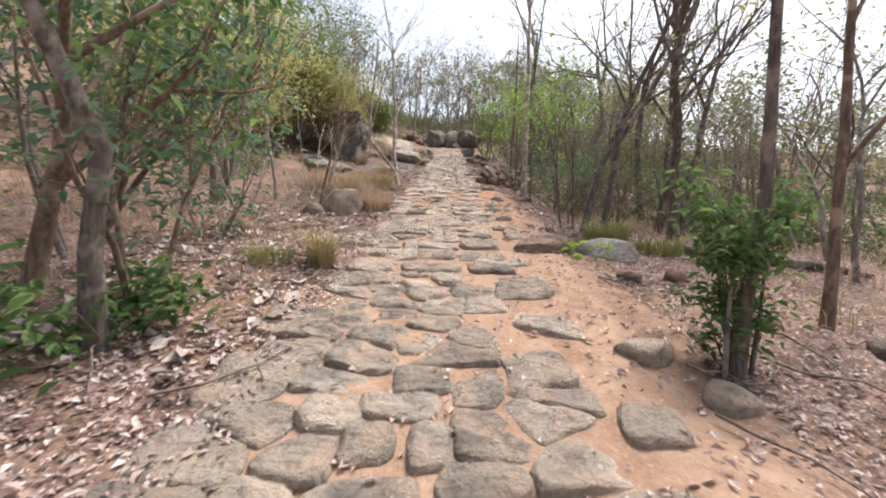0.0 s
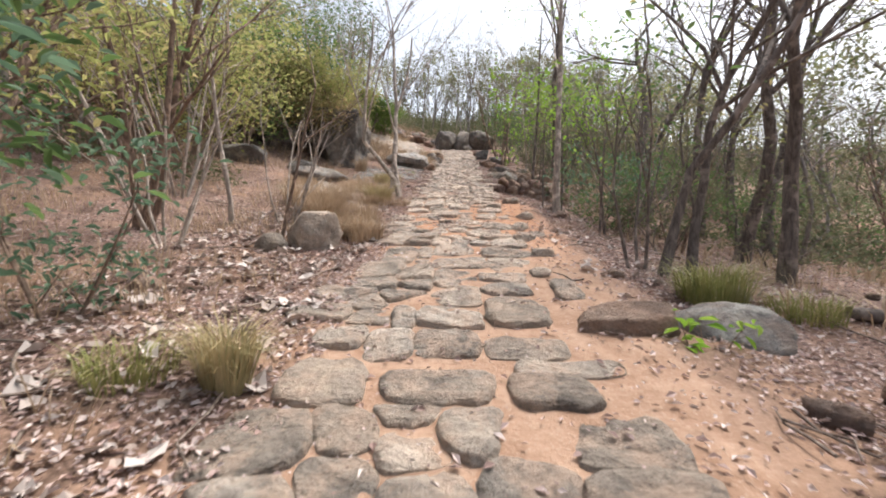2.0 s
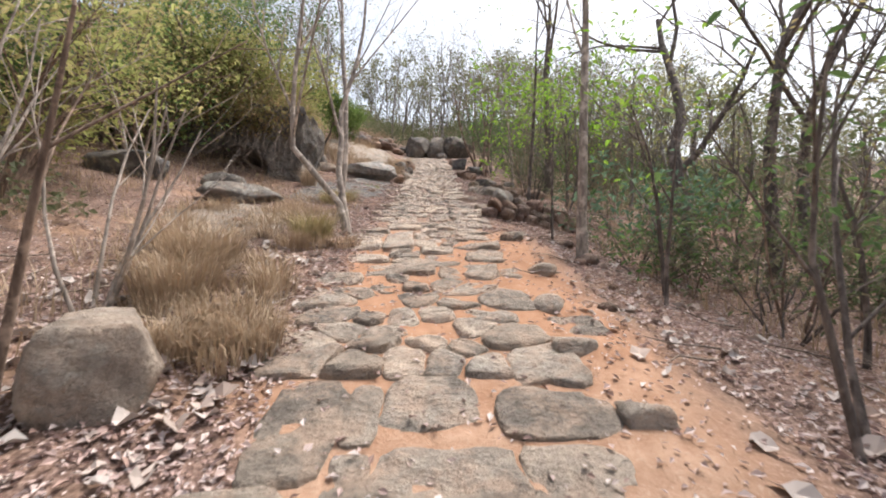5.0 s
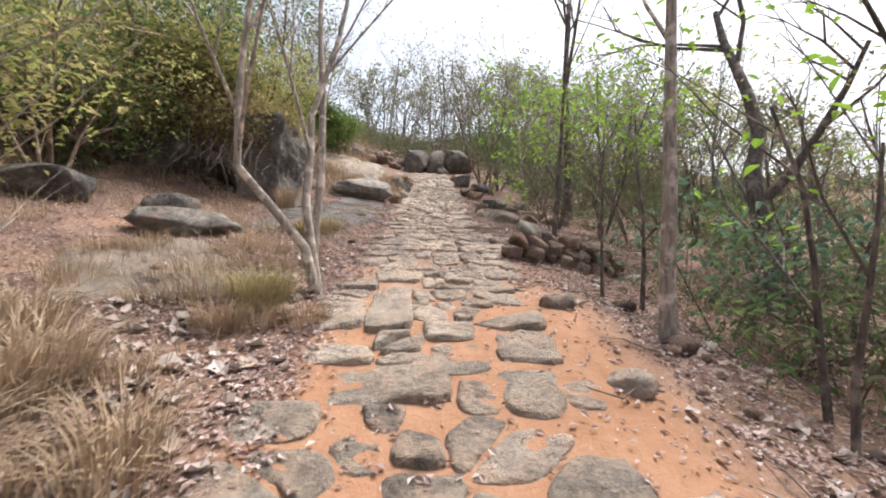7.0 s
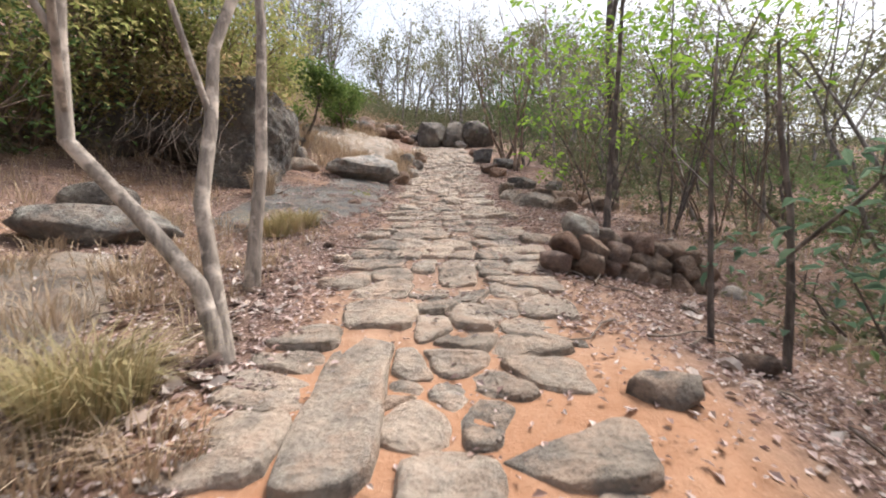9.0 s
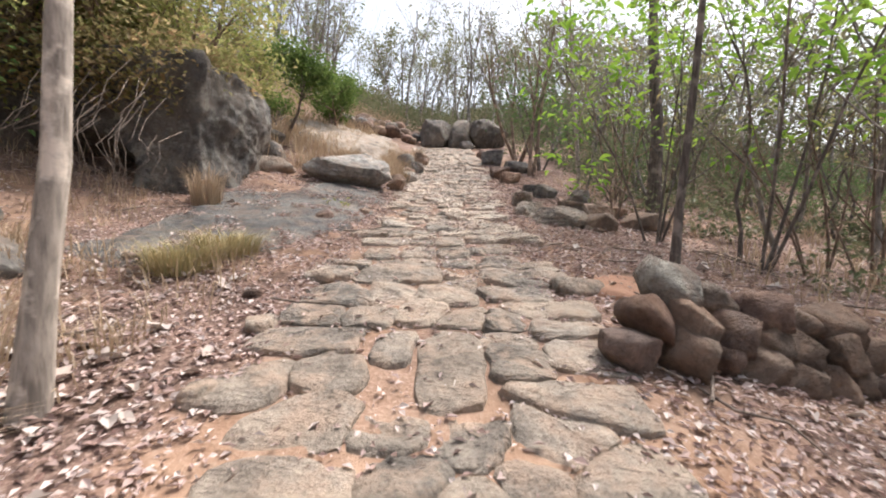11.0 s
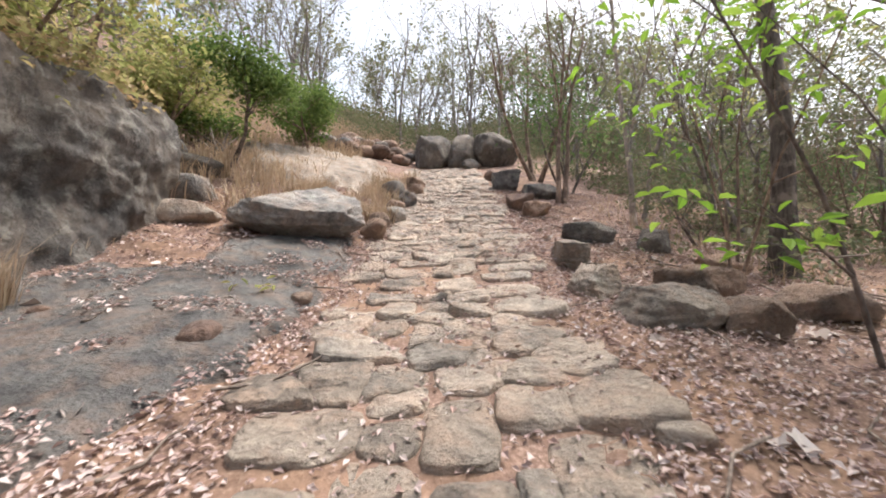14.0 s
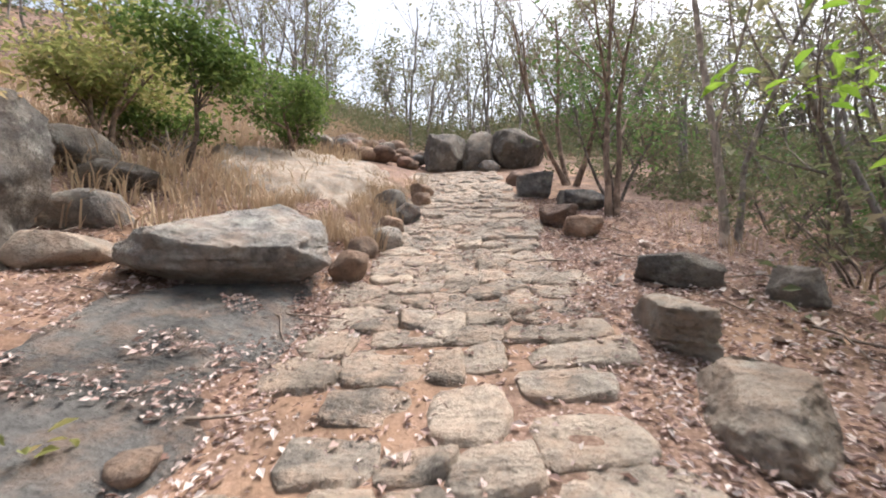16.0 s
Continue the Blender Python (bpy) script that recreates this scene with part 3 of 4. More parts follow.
tree(2.7, 13.6, 2.6, 0.035, 221, BARK_DARK, "thin dark stem with few twigs", levels=2, kids=2, wander=0.08)
tree(2.3, 13.9, 2.4, 0.03, 222, BARK_DARK, "thin dark stem with few twigs", levels=2, kids=2, wander=0.08)
tree(3.05, 11.35, 2.6, 0.035, 223, BARK_DARK, "thin dark sapling with a few fresh leaves", LEAF_BRIGHT, 50, 0.1, 0.15, levels=2, kids=3, low=0.7)
tree(2.8, 10.9, 2.2, 0.03, 224, BARK_DARK, "thin dark sapling with a few fresh leaves", LEAF_BRIGHT, 40, 0.1, 0.15, levels=2, kids=3, low=0.7)
tree(5.2, 14.3, 6.5, 0.16, 225, BARK_DARK, "thick dark tree with curving bare limbs", lean=(0.05, 0), bends={4: (0.5, 0, 0)}, wander=0.17, lift=0.05, kids=5)
tree(3.6, 13.3, 1.5, 0.015, 226, BARK_DARK, "shrub with bluish green leaves", LEAF_BLUE, 500, 0.12, 0.25, stems=4, levels=1, name="shrub", low=0.5)
tree(2.6, 17.1, 5.5, 0.05, 227, BARK_DARK, "thin dark upright tree", levels=3, kids=2, wander=0.04, spread=0.5)
tree(4.3, 21.3, 7.5, 0.15, 228, BARK_DARK, "thick dark tree with fresh green leaves", LEAF_BRIGHT, 500, 0.12, 0.4, wander=0.05, low=2.0)
tree(3.1, 18.7, 3.6, 0.02, 229, BARK_DARK, "many-stemmed sapling with fresh green leaves", LEAF_BRIGHT, 620, 0.12, 0.1, stems=4, levels=2, kids=4, name="sapling", fan=0.2, spread=1.1, lift=0.02, wander=0.1, low=0.9)
tree(3.3, 20.7, 3.6, 0.02, 230, BARK_BROWN, "sapling with fresh yellow-green leaves", LEAF_BRIGHT, 620, 0.12, 0.1, stems=4, levels=2, kids=4, name="sapling", fan=0.2, spread=1.1, lift=0.02, wander=0.1, low=1.0)
tree(3.7, 17.4, 4.0, 0.022, 231, BARK_DARK, "sapling with fresh yellow-green leaves", LEAF_BRIGHT, 620, 0.12, 0.1, stems=4, levels=2, kids=4, name="sapling", fan=0.2, spread=1.1, lift=0.02, wander=0.1, low=1.3)
tree(3.54, 24.0, 5.5, 0.06, 233, BARK_PALE, "slender pale trunk with thin twigs", levels=3, kids=3, wander=0.05)
tree(2.55, 25.4, 4.5, 0.06, 234, BARK_BROWN, "bare branching tree with smooth grey limbs", stems=2, fan=0.2, kids=4)
tree(2.6, 28.5, 5.0, 0.07, 235, BARK_BROWN, "bare branching tree with smooth grey limbs", stems=3, fan=0.35, kids=4)
tree(3.1, 27.0, 2.6, 0.04, 236, BARK_DARK, "leafy green bush behind the bare trees", LEAF_DARK, 1400, 0.1, 0.35, stems=4, levels=2, name="shrub")
tree(-1.36, 13.05, 4.6, 0.06, 237, BARK_PALE, "forked tree with smooth brown and grey limbs", kids=3, levels=3, wander=0.05, lift=0.06, spread=0.6,
     ways=(((-0.2, 0.0, 1), {2: (-0.55, 0, 0), 4: (0.6, 0, 0.3)}, 1.0), ((-0.18, 0.02, 1), {3: (0.14, 0.1, 0), 5: (0.2, 0, 0)}, 0.95)))
tree(-1.75, 14.3, 5.0, 0.07, 238, BARK_PALE, "pale cream-barked tree with bare limbs", kids=3, wander=0.06)
tree(-2.37, 8.2, 2.2, 0.03, 240, BARK_BROWN, "thin reddish-brown sapling with bare twigs", levels=2, kids=3, wander=0.08)
tree(-3.6, 9.3, 3.6, 0.045, 241, BARK_PALE, "pale slender sapling with green leaves", LEAF_BRIGHT, 350, 0.09, 0.3, kids=3, low=1.6)
tree(-2.75, 9.4, 2.5, 0.02, 242, BARK_PALE, "bare pale thicket of thin stems", stems=6, levels=2, kids=2, name="shrub", fan=0.4)
tree(-3.5, 7.6, 2.6, 0.02, 243, BARK_PALE, "bare pale thicket of thin stems", stems=7, levels=2, kids=2, name="shrub", fan=0.5)
tree(-4.6, 8.6, 4.5, 0.06, 244, BARK_BROWN, "dry leaning tree with tangled bare limbs", stems=3, fan=0.5, kids=4)
tree(-5.2, 10.5, 3.5, 0.03, 245, BARK_PALE, "bare pale thicket of thin stems", stems=7, levels=2, kids=3, name="shrub", fan=0.5)
tree(-4.9, 25.3, 2.2, 0.06, 246, BARK_DARK, "small spreading tree with a green crown", LEAF_CROWN, 4500, 0.11, 0.24, stems=3, fan=0.75, levels=2, kids=5, low=1.25, lift=0.02, spread=1.1, wander=0.16)
tree(-6.0, 25.2, 2.4, 0.06, 247, BARK_BROWN, "small spreading tree with olive crown", LEAF_OLIVE, 4500, 0.11, 0.24, stems=2, fan=0.75, levels=2, kids=5, low=1.25, lift=0.02, spread=1.1, wander=0.16)
tree(-4.4, 29.0, 1.8, 0.06, 248, BARK_BROWN, "small tree with a rounded green crown", LEAF_CROWN, 4500, 0.11, 0.24, stems=3, fan=0.75, levels=2, kids=5, low=0.8, lift=0.02, spread=1.1, wander=0.16)
tree(1.88, 5.7, 0.28, 0.006, 260, BARK_BROWN, "small fresh green weed between boulders", LEAF_BRIGHT, 26, 0.11, 0.05, stems=3, levels=1, name="weed", fan=0.4)
tree(-1.75, 19.6, 0.22, 0.005, 261, BARK_BROWN, "small pale green weed in the litter", LEAF_OLIVE, 22, 0.08, 0.05, stems=3, levels=1, name="weed", fan=0.5)
tree(-2.3, 3.0, 0.5, 0.01, 262, BARK_BROWN, "low fern-like green plant at a tree foot", LEAF_DARK, 300, 0.11, 0.1, stems=6, levels=1, name="shrub", fan=0.9)
# thin stems of the wood
rng = random.Random(55)
kinds = [tree(5.5, 6.0, 3.4, 0.03, 270, BARK_DARK, "thin dark forest stem with few leaves", LEAF_OLIVE, 160, 0.08, 0.2, levels=3, kids=4, wander=0.2, lift=0.06, name="sapling", group="stems of the wood", low=1.2, sides=6),
         tree(7.0, 8.5, 4.4, 0.045, 271, BARK_HAZE, "thin grey bare forest stem", levels=3, kids=5, wander=0.2, lift=0.06, name="sapling", group="stems of the wood", sides=6),
         tree(4.1, 10.6, 2.4, 0.02, 272, BARK_BROWN, "thin brown stems with sparse dull leaves", LEAF_UNDER, 260, 0.09, 0.2, stems=4, levels=2, kids=3, fan=0.3, name="sapling", group="stems of the wood", low=0.5, sides=5),
         tree(6.2, 16.5, 1.3, 0.012, 273, BARK_BROWN, "low dull green forest bush", LEAF_DARK, 420, 0.09, 0.2, stems=5, levels=1, fan=0.7, name="sapling", group="stems of the wood", sides=4)]
made = 0
while made < 76:
    x, y = rng.uniform(3.4, 11), rng.uniform(4, 31)
    if y < 9 and x < 4.6 or 14.5 < y < 16.5 and x < 4:
        continue
    made += 1
    copy_thing(kinds[made % 4], pose(x, y, height(x, y) - 0.06, rng.gauss(0, 8), rng.gauss(0, 8), rng.uniform(0, 360)))
# dark brushwood at the edge of the wood
for i, (x, y, tall) in enumerate(((3.7, 10.2, 1.3), (4.4, 11.2, 1.7), (3.5, 12.4, 1.0), (4.7, 12.7, 1.5), (5.2, 9.6, 1.6), (4.2, 14.6, 1.2), (4.0, 22.6, 1.4), (4.6, 24.5, 1.6))):
    tree(x, y, tall, 0.016, 380 + i, BARK_DARK, "tangled dark brushwood with dull leaves", LEAF_UNDER, 420, 0.08, 0.14, stems=6, levels=2, kids=3, name="shrub", group="brushwood", fan=0.9, wander=0.25, lift=0.03, sides=4)
lv, lf = [], []
tube(lv, lf, [Vector((3.7 + 0.6 * k, 6.6 - 0.12 * k + 0.05 * math.sin(3 * k), height(3.7 + 0.6 * k, 6.6 - 0.12 * k) + 0.08)) for k in range(5)], [0.06, 0.085, 0.08, 0.07, 0.04], 9)
tagged(mesh_object("fallen_log", lv, lf, BARK_DARK), "dark fallen log lying in dry grass", "log")
# bushes on the left bank and over the great boulder
rng = random.Random(77)
for i in range(22):
    x, y = rng.uniform(-12, -5.4), rng.uniform(11, 26)
    if y < 19 and x > -6.2 or y > 22.5:
        continue
    t = tree(x, y, rng.uniform(2.6, 4.6), 0.05, 300 + i, BARK_BROWN, "dense bush of olive leaves on the bank", LEAF_OLIVE if i % 4 else LEAF_DARK, 1500, 0.11, 0.45, stems=4, fan=0.5, levels=2, kids=3, name="bush", group="bushes on the bank", sides=5, low=0.3)
    if -10 < x and 19 < y < 25:
        t.location.z += 1.6
rng = random.Random(78)
cv, cf = [], []
for p in big.data.vertices:
    q = big.matrix_world @ p.co
    edge_z = 5.95 + 0.6 * noise.noise(Vector((q.x * 0.8, q.y * 0.8, 2))) + 1.8 * smooth(-4.3, -3.5, q.x)
    if q.z > edge_z and q.y < 22.0:
        out = Vector((0, -0.8, 0.6))
        for _ in range(5):
            leaf(cv, cf, q + out * abs(rng.gauss(0, 0.36)) + Vector((rng.gauss(0, 0.1), rng.gauss(0, 0.1), rng.gauss(-0.05, 0.12))), rng.uniform(0.05, 0.14), rng)
tagged(mesh_object("creeper", cv, cf, LEAF_CREEPER, False), "olive and rusty creeper hanging over the boulder", "creeper", kind="stuff")

# bushes on top of the great boulder and at its foot
for i, (x, y, z, tall, mat) in enumerate(((-4.9, 20.6, 6.9, 1.6, LEAF_OLIVE), (-5.7, 20.0, 6.9, 1.9, LEAF_OLIVE), (-6.6, 20.3, 6.9, 2.2, LEAF_OLIVE), (-7.5, 19.8, 6.7, 2.2, LEAF_OLIVE), (-8.5, 20.2, 6.3, 2.6, LEAF_DARK),
                                          (-5.2, 21.3, 6.8, 2.4, LEAF_OLIVE), (-8.6, 16.6, None, 2.8, LEAF_DARK), (-9.6, 15.3, None, 3.2, LEAF_OLIVE), (-7.9, 17.9, None, 2.6, LEAF_OLIVE), (-9.3, 13.2, None, 3.0, LEAF_DARK), (-7.6, 12.4, None, 2.6, LEAF_OLIVE))):
    t = tree(x, y, tall, 0.035, 340 + i, BARK_BROWN, "dense bush of olive leaves on the bank", mat, 2300, 0.1, 0.3, stems=4, fan=0.8, levels=2, kids=4, name="bush", group="bushes on the bank", sides=4, lift=-0.02)
    if z:
        t.location.z = z
# dead vines hanging over the hollow
vv, vf = [], []
for i in range(60):
    x, y = rng.uniform(-8.6, -3.9), 18.75 + rng.gauss(0, 0.15)
    top, foot = 5.7 + rng.uniform(-0.3, 0.8), height(x, y - 0.3)
    pts = [Vector((x + 0.25 * rng.gauss(0, 1) * k, y - 0.55 * math.sin(k * 2.4) + rng.gauss(0, 0.05), top + (foot - top) * k * rng.uniform(0.8, 1.0))) for k in (0, 0.25, 0.5, 0.75, 1.0)]
    tube(vv, vf, pts, [0.008, 0.007, 0.006, 0.005, 0.003], 4)
tagged(mesh_object("dead_vines", vv, vf, TWIG), "tangle of dead brown vines hanging from the boulder", "vines", kind="stuff")

# grass
grass_clump(-1.4, 5.0, 0.6, 0.12, 480, 1, GOLD, "drooping clump of golden dry grass", 0.7, 0.004)
grass_clump(-2.0, 5.0, 0.3, 0.25, 260, 2, GREEN_GRASS, "low tuft of half-green grass", 0.9)
grass_clump(2.6, 6.9, 0.6, 0.3, 600, 3, GREEN_GRASS, "wide tuft of half-green grass", 0.9)
grass_clump(3.3, 6.6, 0.35, 0.3, 350, 4, GREEN_GRASS, "wide tuft of half-green grass", 0.9)
grass_clump(-1.8, 12.5, 0.6, 0.25, 650, 5, GOLD, "dense tuft of dry yellow grass", 1.0)
grass_clump(-2.2, 16.9, 0.4, 0.3, 600, 6, GOLD, "drooping tuft of yellow-green grass", 1.1)
grass_clump(-2.3, 16.3, 0.4, 0.28, 600, 7, GOLD, "drooping tuft of yellow-green grass", 1.1)
grass_clump(-3.6, 19.0, 0.8, 0.2, 350, 8, STRAW, "tall clump of straw grass", 0.5)
grass_clump(-2.5, 10.6, 0.7, 0.35, 700, 9, STRAW, "wide clump of pale straw grass", 0.9)
grass_clump(-3.2, 11.4, 0.6, 0.35, 500, 10, STRAW, "wide clump of pale straw grass", 0.9)
grass_clump(-2.3, 9.8, 0.7, 0.3, 500, 11, STRAW, "wide clump of pale straw grass", 0.9)
rng = random.Random(9)
for i in range(26):
    x, y = rng.uniform(-2.6, -1.25), rng.uniform(8.8, 12.2)
    grass_clump(x, y, rng.uniform(0.3, 0.55), 0.2, 140, 20 + i, STRAW, "dry straw-coloured grass tuft", 0.8)
for i in range(20):
    x, y = rng.uniform(-4.6, -1.9), rng.uniform(12.6, 16.6)
    grass_clump(x, y, rng.uniform(0.25, 0.5), 0.25, 130, 60 + i, STRAW, "dry straw-coloured grass tuft", 1.0)
for i in range(30):
    x, y = rng.uniform(-2.9, -1.1), rng.uniform(23.6, 28.5)
    grass_clump(x, y, rng.uniform(0.3, 0.6), 0.25, 110, 90 + i, STRAW, "dry straw-coloured grass tuft", 0.8, 0.007)
v, f = [], []
for _ in range(2400):
    x, y = rng.uniform(-16, -3.0), rng.uniform(22.5, 42)
    blades(v, f, x, y, height(x, y) - 0.03, 9, 0.6, 0.2, rng, 0.8, 0.012)
for _ in range(900):
    x, y = rng.uniform(3.2, 14), rng.uniform(2, 26)
    blades(v, f, x, y, height(x, y) - 0.03, 8, 0.4, 0.2, rng, 0.8, 0.008)
for _ in range(1500):
    x, y = rng.uniform(-8, -1.7), rng.uniform(4, 22)
    if noise.noise(Vector((x * 0.7, y * 0.7, 4))) > -0.05 and not (-3.8 < x and y > 16.5):
        blades(v, f, x, y, height(x, y) - 0.03, 9, rng.uniform(0.2, 0.5), 0.25, rng, 1.0, 0.005)
tagged(mesh_object("dry_grass", v, f, STRAW, False), "dry straw grass on the hillside", "grass", kind="stuff")

# ---- leaf litter ----
rng = random.Random(12)
v, f = [], []
count = 0
while count < 150000:
    x, y = rng.gauss(0, 2.7) if rng.random() < 0.75 else rng.uniform(-9, 9), rng.uniform(0.6, 27)
    if abs(x) > 9 or (abs(x) < 0.95 and rng.random() > (0.09 if y < 13.5 else 0.26)) or (0.9 < x < 1.9 and y < 13.5 and rng.random() > 0.18):
        continue
    count += 1
    on_rock = 0.07 if -3.6 < x < -1.3 and 16.2 < y < 22.2 and noise.noise(Vector((x * 2, y * 2, 1))) > 0.2 else 0.0
    leaf(v, f, Vector((x, y, height(x, y) + on_rock + rng.uniform(0.004, 0.03))), rng.choice((rng.uniform(0.02, 0.05), rng.uniform(0.035, 0.08))), rng, 0.25, -0.05, 0.27)
tagged(mesh_object("leaf_litter", v, f, LITTER, False), "dry pinkish-brown fallen leaves", "leaves", kind="stuff")

# bleached leaves, twigs and loose stones
rng = random.Random(14)
v, f = [], []
for _ in range(1500):
    x, y = (rng.uniform(-3.6, -1.2), rng.uniform(2.5, 15)) if rng.random() < 0.6 else (rng.choice((-1, 1)) * rng.uniform(1.4, 3.4), rng.uniform(6, 24))
    p, t, size = Vector((x, y, height(x, y) + 0.02)), rng.uniform(0, 6.28), rng.choice((rng.uniform(0.03, 0.06), rng.uniform(0.05, 0.11)))
    d, q = Vector((math.cos(t), math.sin(t), rng.uniform(-0.1, 0.3))), Vector((-math.sin(t), math.cos(t), rng.uniform(-0.2, 0.2)))
    k = len(v)
    for a, b, c in ((-1, 0, 0.15), (-0.5, 0.5, 0.35), (-0.5, -0.5, 0.3), (0.1, 0.6, 0.4), (0.1, 0, 0.0), (0.1, -0.6, 0.35), (0.6, 0.35, 0.3), (0.6, -0.35, 0.25), (1.1, 0, 0.2)):
        v.append(p + d * a * size * rng.uniform(0.7, 1.2) + q * b * size * rng.uniform(0.6, 1.4) + Vector((0, 0, c * size * rng.uniform(-0.2, 2.2))))
    f.extend(tuple(k + m for m in face) for face in ((0, 4, 1), (0, 2, 4), (1, 4, 3), (2, 5, 4), (3, 4, 6), (4, 5, 7), (4, 8, 6), (4, 7, 8)))
tagged(mesh_object("large_dead_leaves", v, f, BONE_LEAF, False), "large curled bleached dead leaves on the ground", "leaves", kind="stuff")
v, f = [], []
for _ in range(240):
    x, y, t = rng.choice((-1, 1)) * rng.uniform(1.2, 5), rng.uniform(1.5, 25), rng.uniform(0, 6.28)
    size, pts = rng.uniform(0.2, 0.9), []
    for k in range(4):
        px, py = x + math.cos(t) * size * k / 3, y + math.sin(t) * size * k / 3
        pts.append(Vector((px, py, height(px, py) + 0.02 + rng.uniform(0, 0.05))))
        t += rng.gauss(0, 0.2)
    tube(v, f, pts, [0.012, 0.010, 0.008, 0.004], 4)
tagged(mesh_object("fallen_twigs", v, f, TWIG), "dry fallen twigs lying on the litter", "twigs", kind="stuff")
for i in range(34):
    x, y = (rng.uniform(1.7, 5.2), rng.uniform(3, 15)) if i % 3 else (rng.uniform(-3.5, -1.3), rng.uniform(3, 24))
    if 0.8 < x < 2.9 and 5.5 < y < 7.1:
        continue
    a = rng.uniform(0.12, 0.34)
    boulder(x, y, (a * 1.3, a, a * 0.8), 150 + i % 11, rng.choice((RED_ROCK, BROWN_ROCK)), "small loose reddish stone among dry leaves", name="loose_stone", sink=0.3, turn=rng.uniform(0, 180), group="loose stones", detail=2)
for i, (x, y, a) in enumerate(((1.15, 8.2, 0.3), (1.0, 9.0, 0.36), (1.1, 9.9, 0.4), (0.95, 7.4, 0.3), (1.35, 11.2, 0.4), (1.3, 12.7, 0.4), (1.3, 16.25, 0.5), (1.5, 3.1, 0.42), (1.75, 2.55, 0.4), (-1.1, 14.6, 0.25), (-1.15, 15.4, 0.3), (-1.0, 16.4, 0.34), (1.2, 17.8, 0.3))):
    boulder(x, y, (a * 1.15, a * 0.9, a * 0.6), 170 + i, PAVING, "worn stone at the edge of the path", name="edge_stone", sink=0.5, turn=30 * i, group="stones at the edge of the path", detail=3, facets=7, blocky=0.7)

# ---- far woods ----
rng = random.Random(31)
tv, tf, lv, lf, bv, bf = [], [], [], [], [], []
spots = []


def wood(count, x0, x1, y0, y1, keep):
    made = 0
    while made < count:
        x, y = rng.uniform(x0, x1), rng.uniform(y0, y1)
        if keep(x, y):
            spots.append((x, y))
            made += 1


wood(62, 6.5, 30, 5, 40, lambda x, y: x > 8 + 0.1 * (y - 10))
wood(36, 5.0, 18, 24, 48, lambda x, y: True)
wood(130, -16, 22, 35.5, 62, lambda x, y: abs(x + 2 + 0.35 * (y - 32)) > 1.4)
wood(45, -40, -8, 33, 60, lambda x, y: True)
wood(90, -30, 70, 60, 110, lambda x, y: True)
wood(60, 28, 70, 5, 60, lambda x, y: True)
wood(40, -30, -9, 2, 24, lambda x, y: True)
for x, y in spots:
    near = math.hypot(x, y - 16) < 26
    z, tall, tips = height(x, y), (rng.uniform(2.4, 4.4) if y < 30 else rng.uniform(3.6, 6.0)) if x > 5 and y < 48 else rng.uniform(4.5, 8.0), []
    limb(tv, tf, Vector((x, y, z - 0.2)), Vector((rng.gauss(0, 0.15), rng.gauss(0, 0.15), 1)), tall, rng.uniform(0.05, 0.1), rng, 3 if near else 2, tips, 5, 0.14, 0.12, 3 if near else 5, 0.8)
    size = 0.7 if near else 1.3
    tips = rng.sample(tips, min(len(tips), 22))
    for _ in range(int(rng.choice((10, 80, 300, 480)) / size)):
        p = rng.choice(tips) + Vector((rng.gauss(0, 0.26), rng.gauss(0, 0.26), rng.gauss(-0.05, 0.2)))
        leaf(lv, lf, p, rng.uniform(0.12, 0.26) * size, rng)
    for _ in range(rng.choice((2, 3, 4))):
        cx, cy, r = x + rng.gauss(0, 2.0), y + rng.gauss(0, 2.0), rng.uniform(0.5, 1.3) * (1.7 if y > 34 else 1.0)
        if cy < 36 and -3.5 < cx < 3.2:
            continue
        cz = height(cx, cy)
        for _ in range(int(190 / size)):
            t, u = rng.uniform(0, 6.28), r * math.sqrt(rng.random())
            leaf(bv, bf, Vector((cx + u * math.cos(t), cy + u * math.sin(t), cz + rng.uniform(0, 1.5 * r) * (1.1 - u / r))), rng.uniform(0.1, 0.24) * size, rng)
for _ in range(85):
    cx, cy, r = rng.uniform(3.8, 11), rng.uniform(9, 34), rng.uniform(0.35, 0.8)
    cz = height(cx, cy)
    for _ in range(150):
        t, u = rng.uniform(0, 6.28), r * math.sqrt(rng.random())
        leaf(bv, bf, Vector((cx + u * math.cos(t), cy + u * math.sin(t), cz + rng.uniform(0, 1.3 * r) * (1.1 - u / r))), rng.uniform(0.06, 0.13), rng)
tagged(mesh_object("undergrowth", bv, bf, LEAF_UNDER, False), "dull green and brown undergrowth of the wood", "undergrowth", kind="stuff")
woods = tagged(new("far_woods"), "thin dry woodland on the hillside", "woods", kind="stuff")
tagged(mesh_object("trunks", tv, tf, BARK_HAZE, parent=woods), kind="stuff")
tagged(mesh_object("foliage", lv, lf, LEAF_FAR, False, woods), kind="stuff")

# ---- paving stones ----
path = tagged(new("stone_path"), "uneven path of worn grey-brown stones set in orange earth", "path", kind="structure")


def clip(poly, p, n):
    """The part of a convex outline on the far side of a line from its normal n."""
    out = []
    for a, b in zip(poly, poly[1:] + poly[:1]):
        da, db = (a - p).dot(n), (b - p).dot(n)
        if da <= 0:
            out.append(a)
        if (da < 0) != (db < 0) and da != db:
            out.append(a.lerp(b, da / (da - db)))
    return out


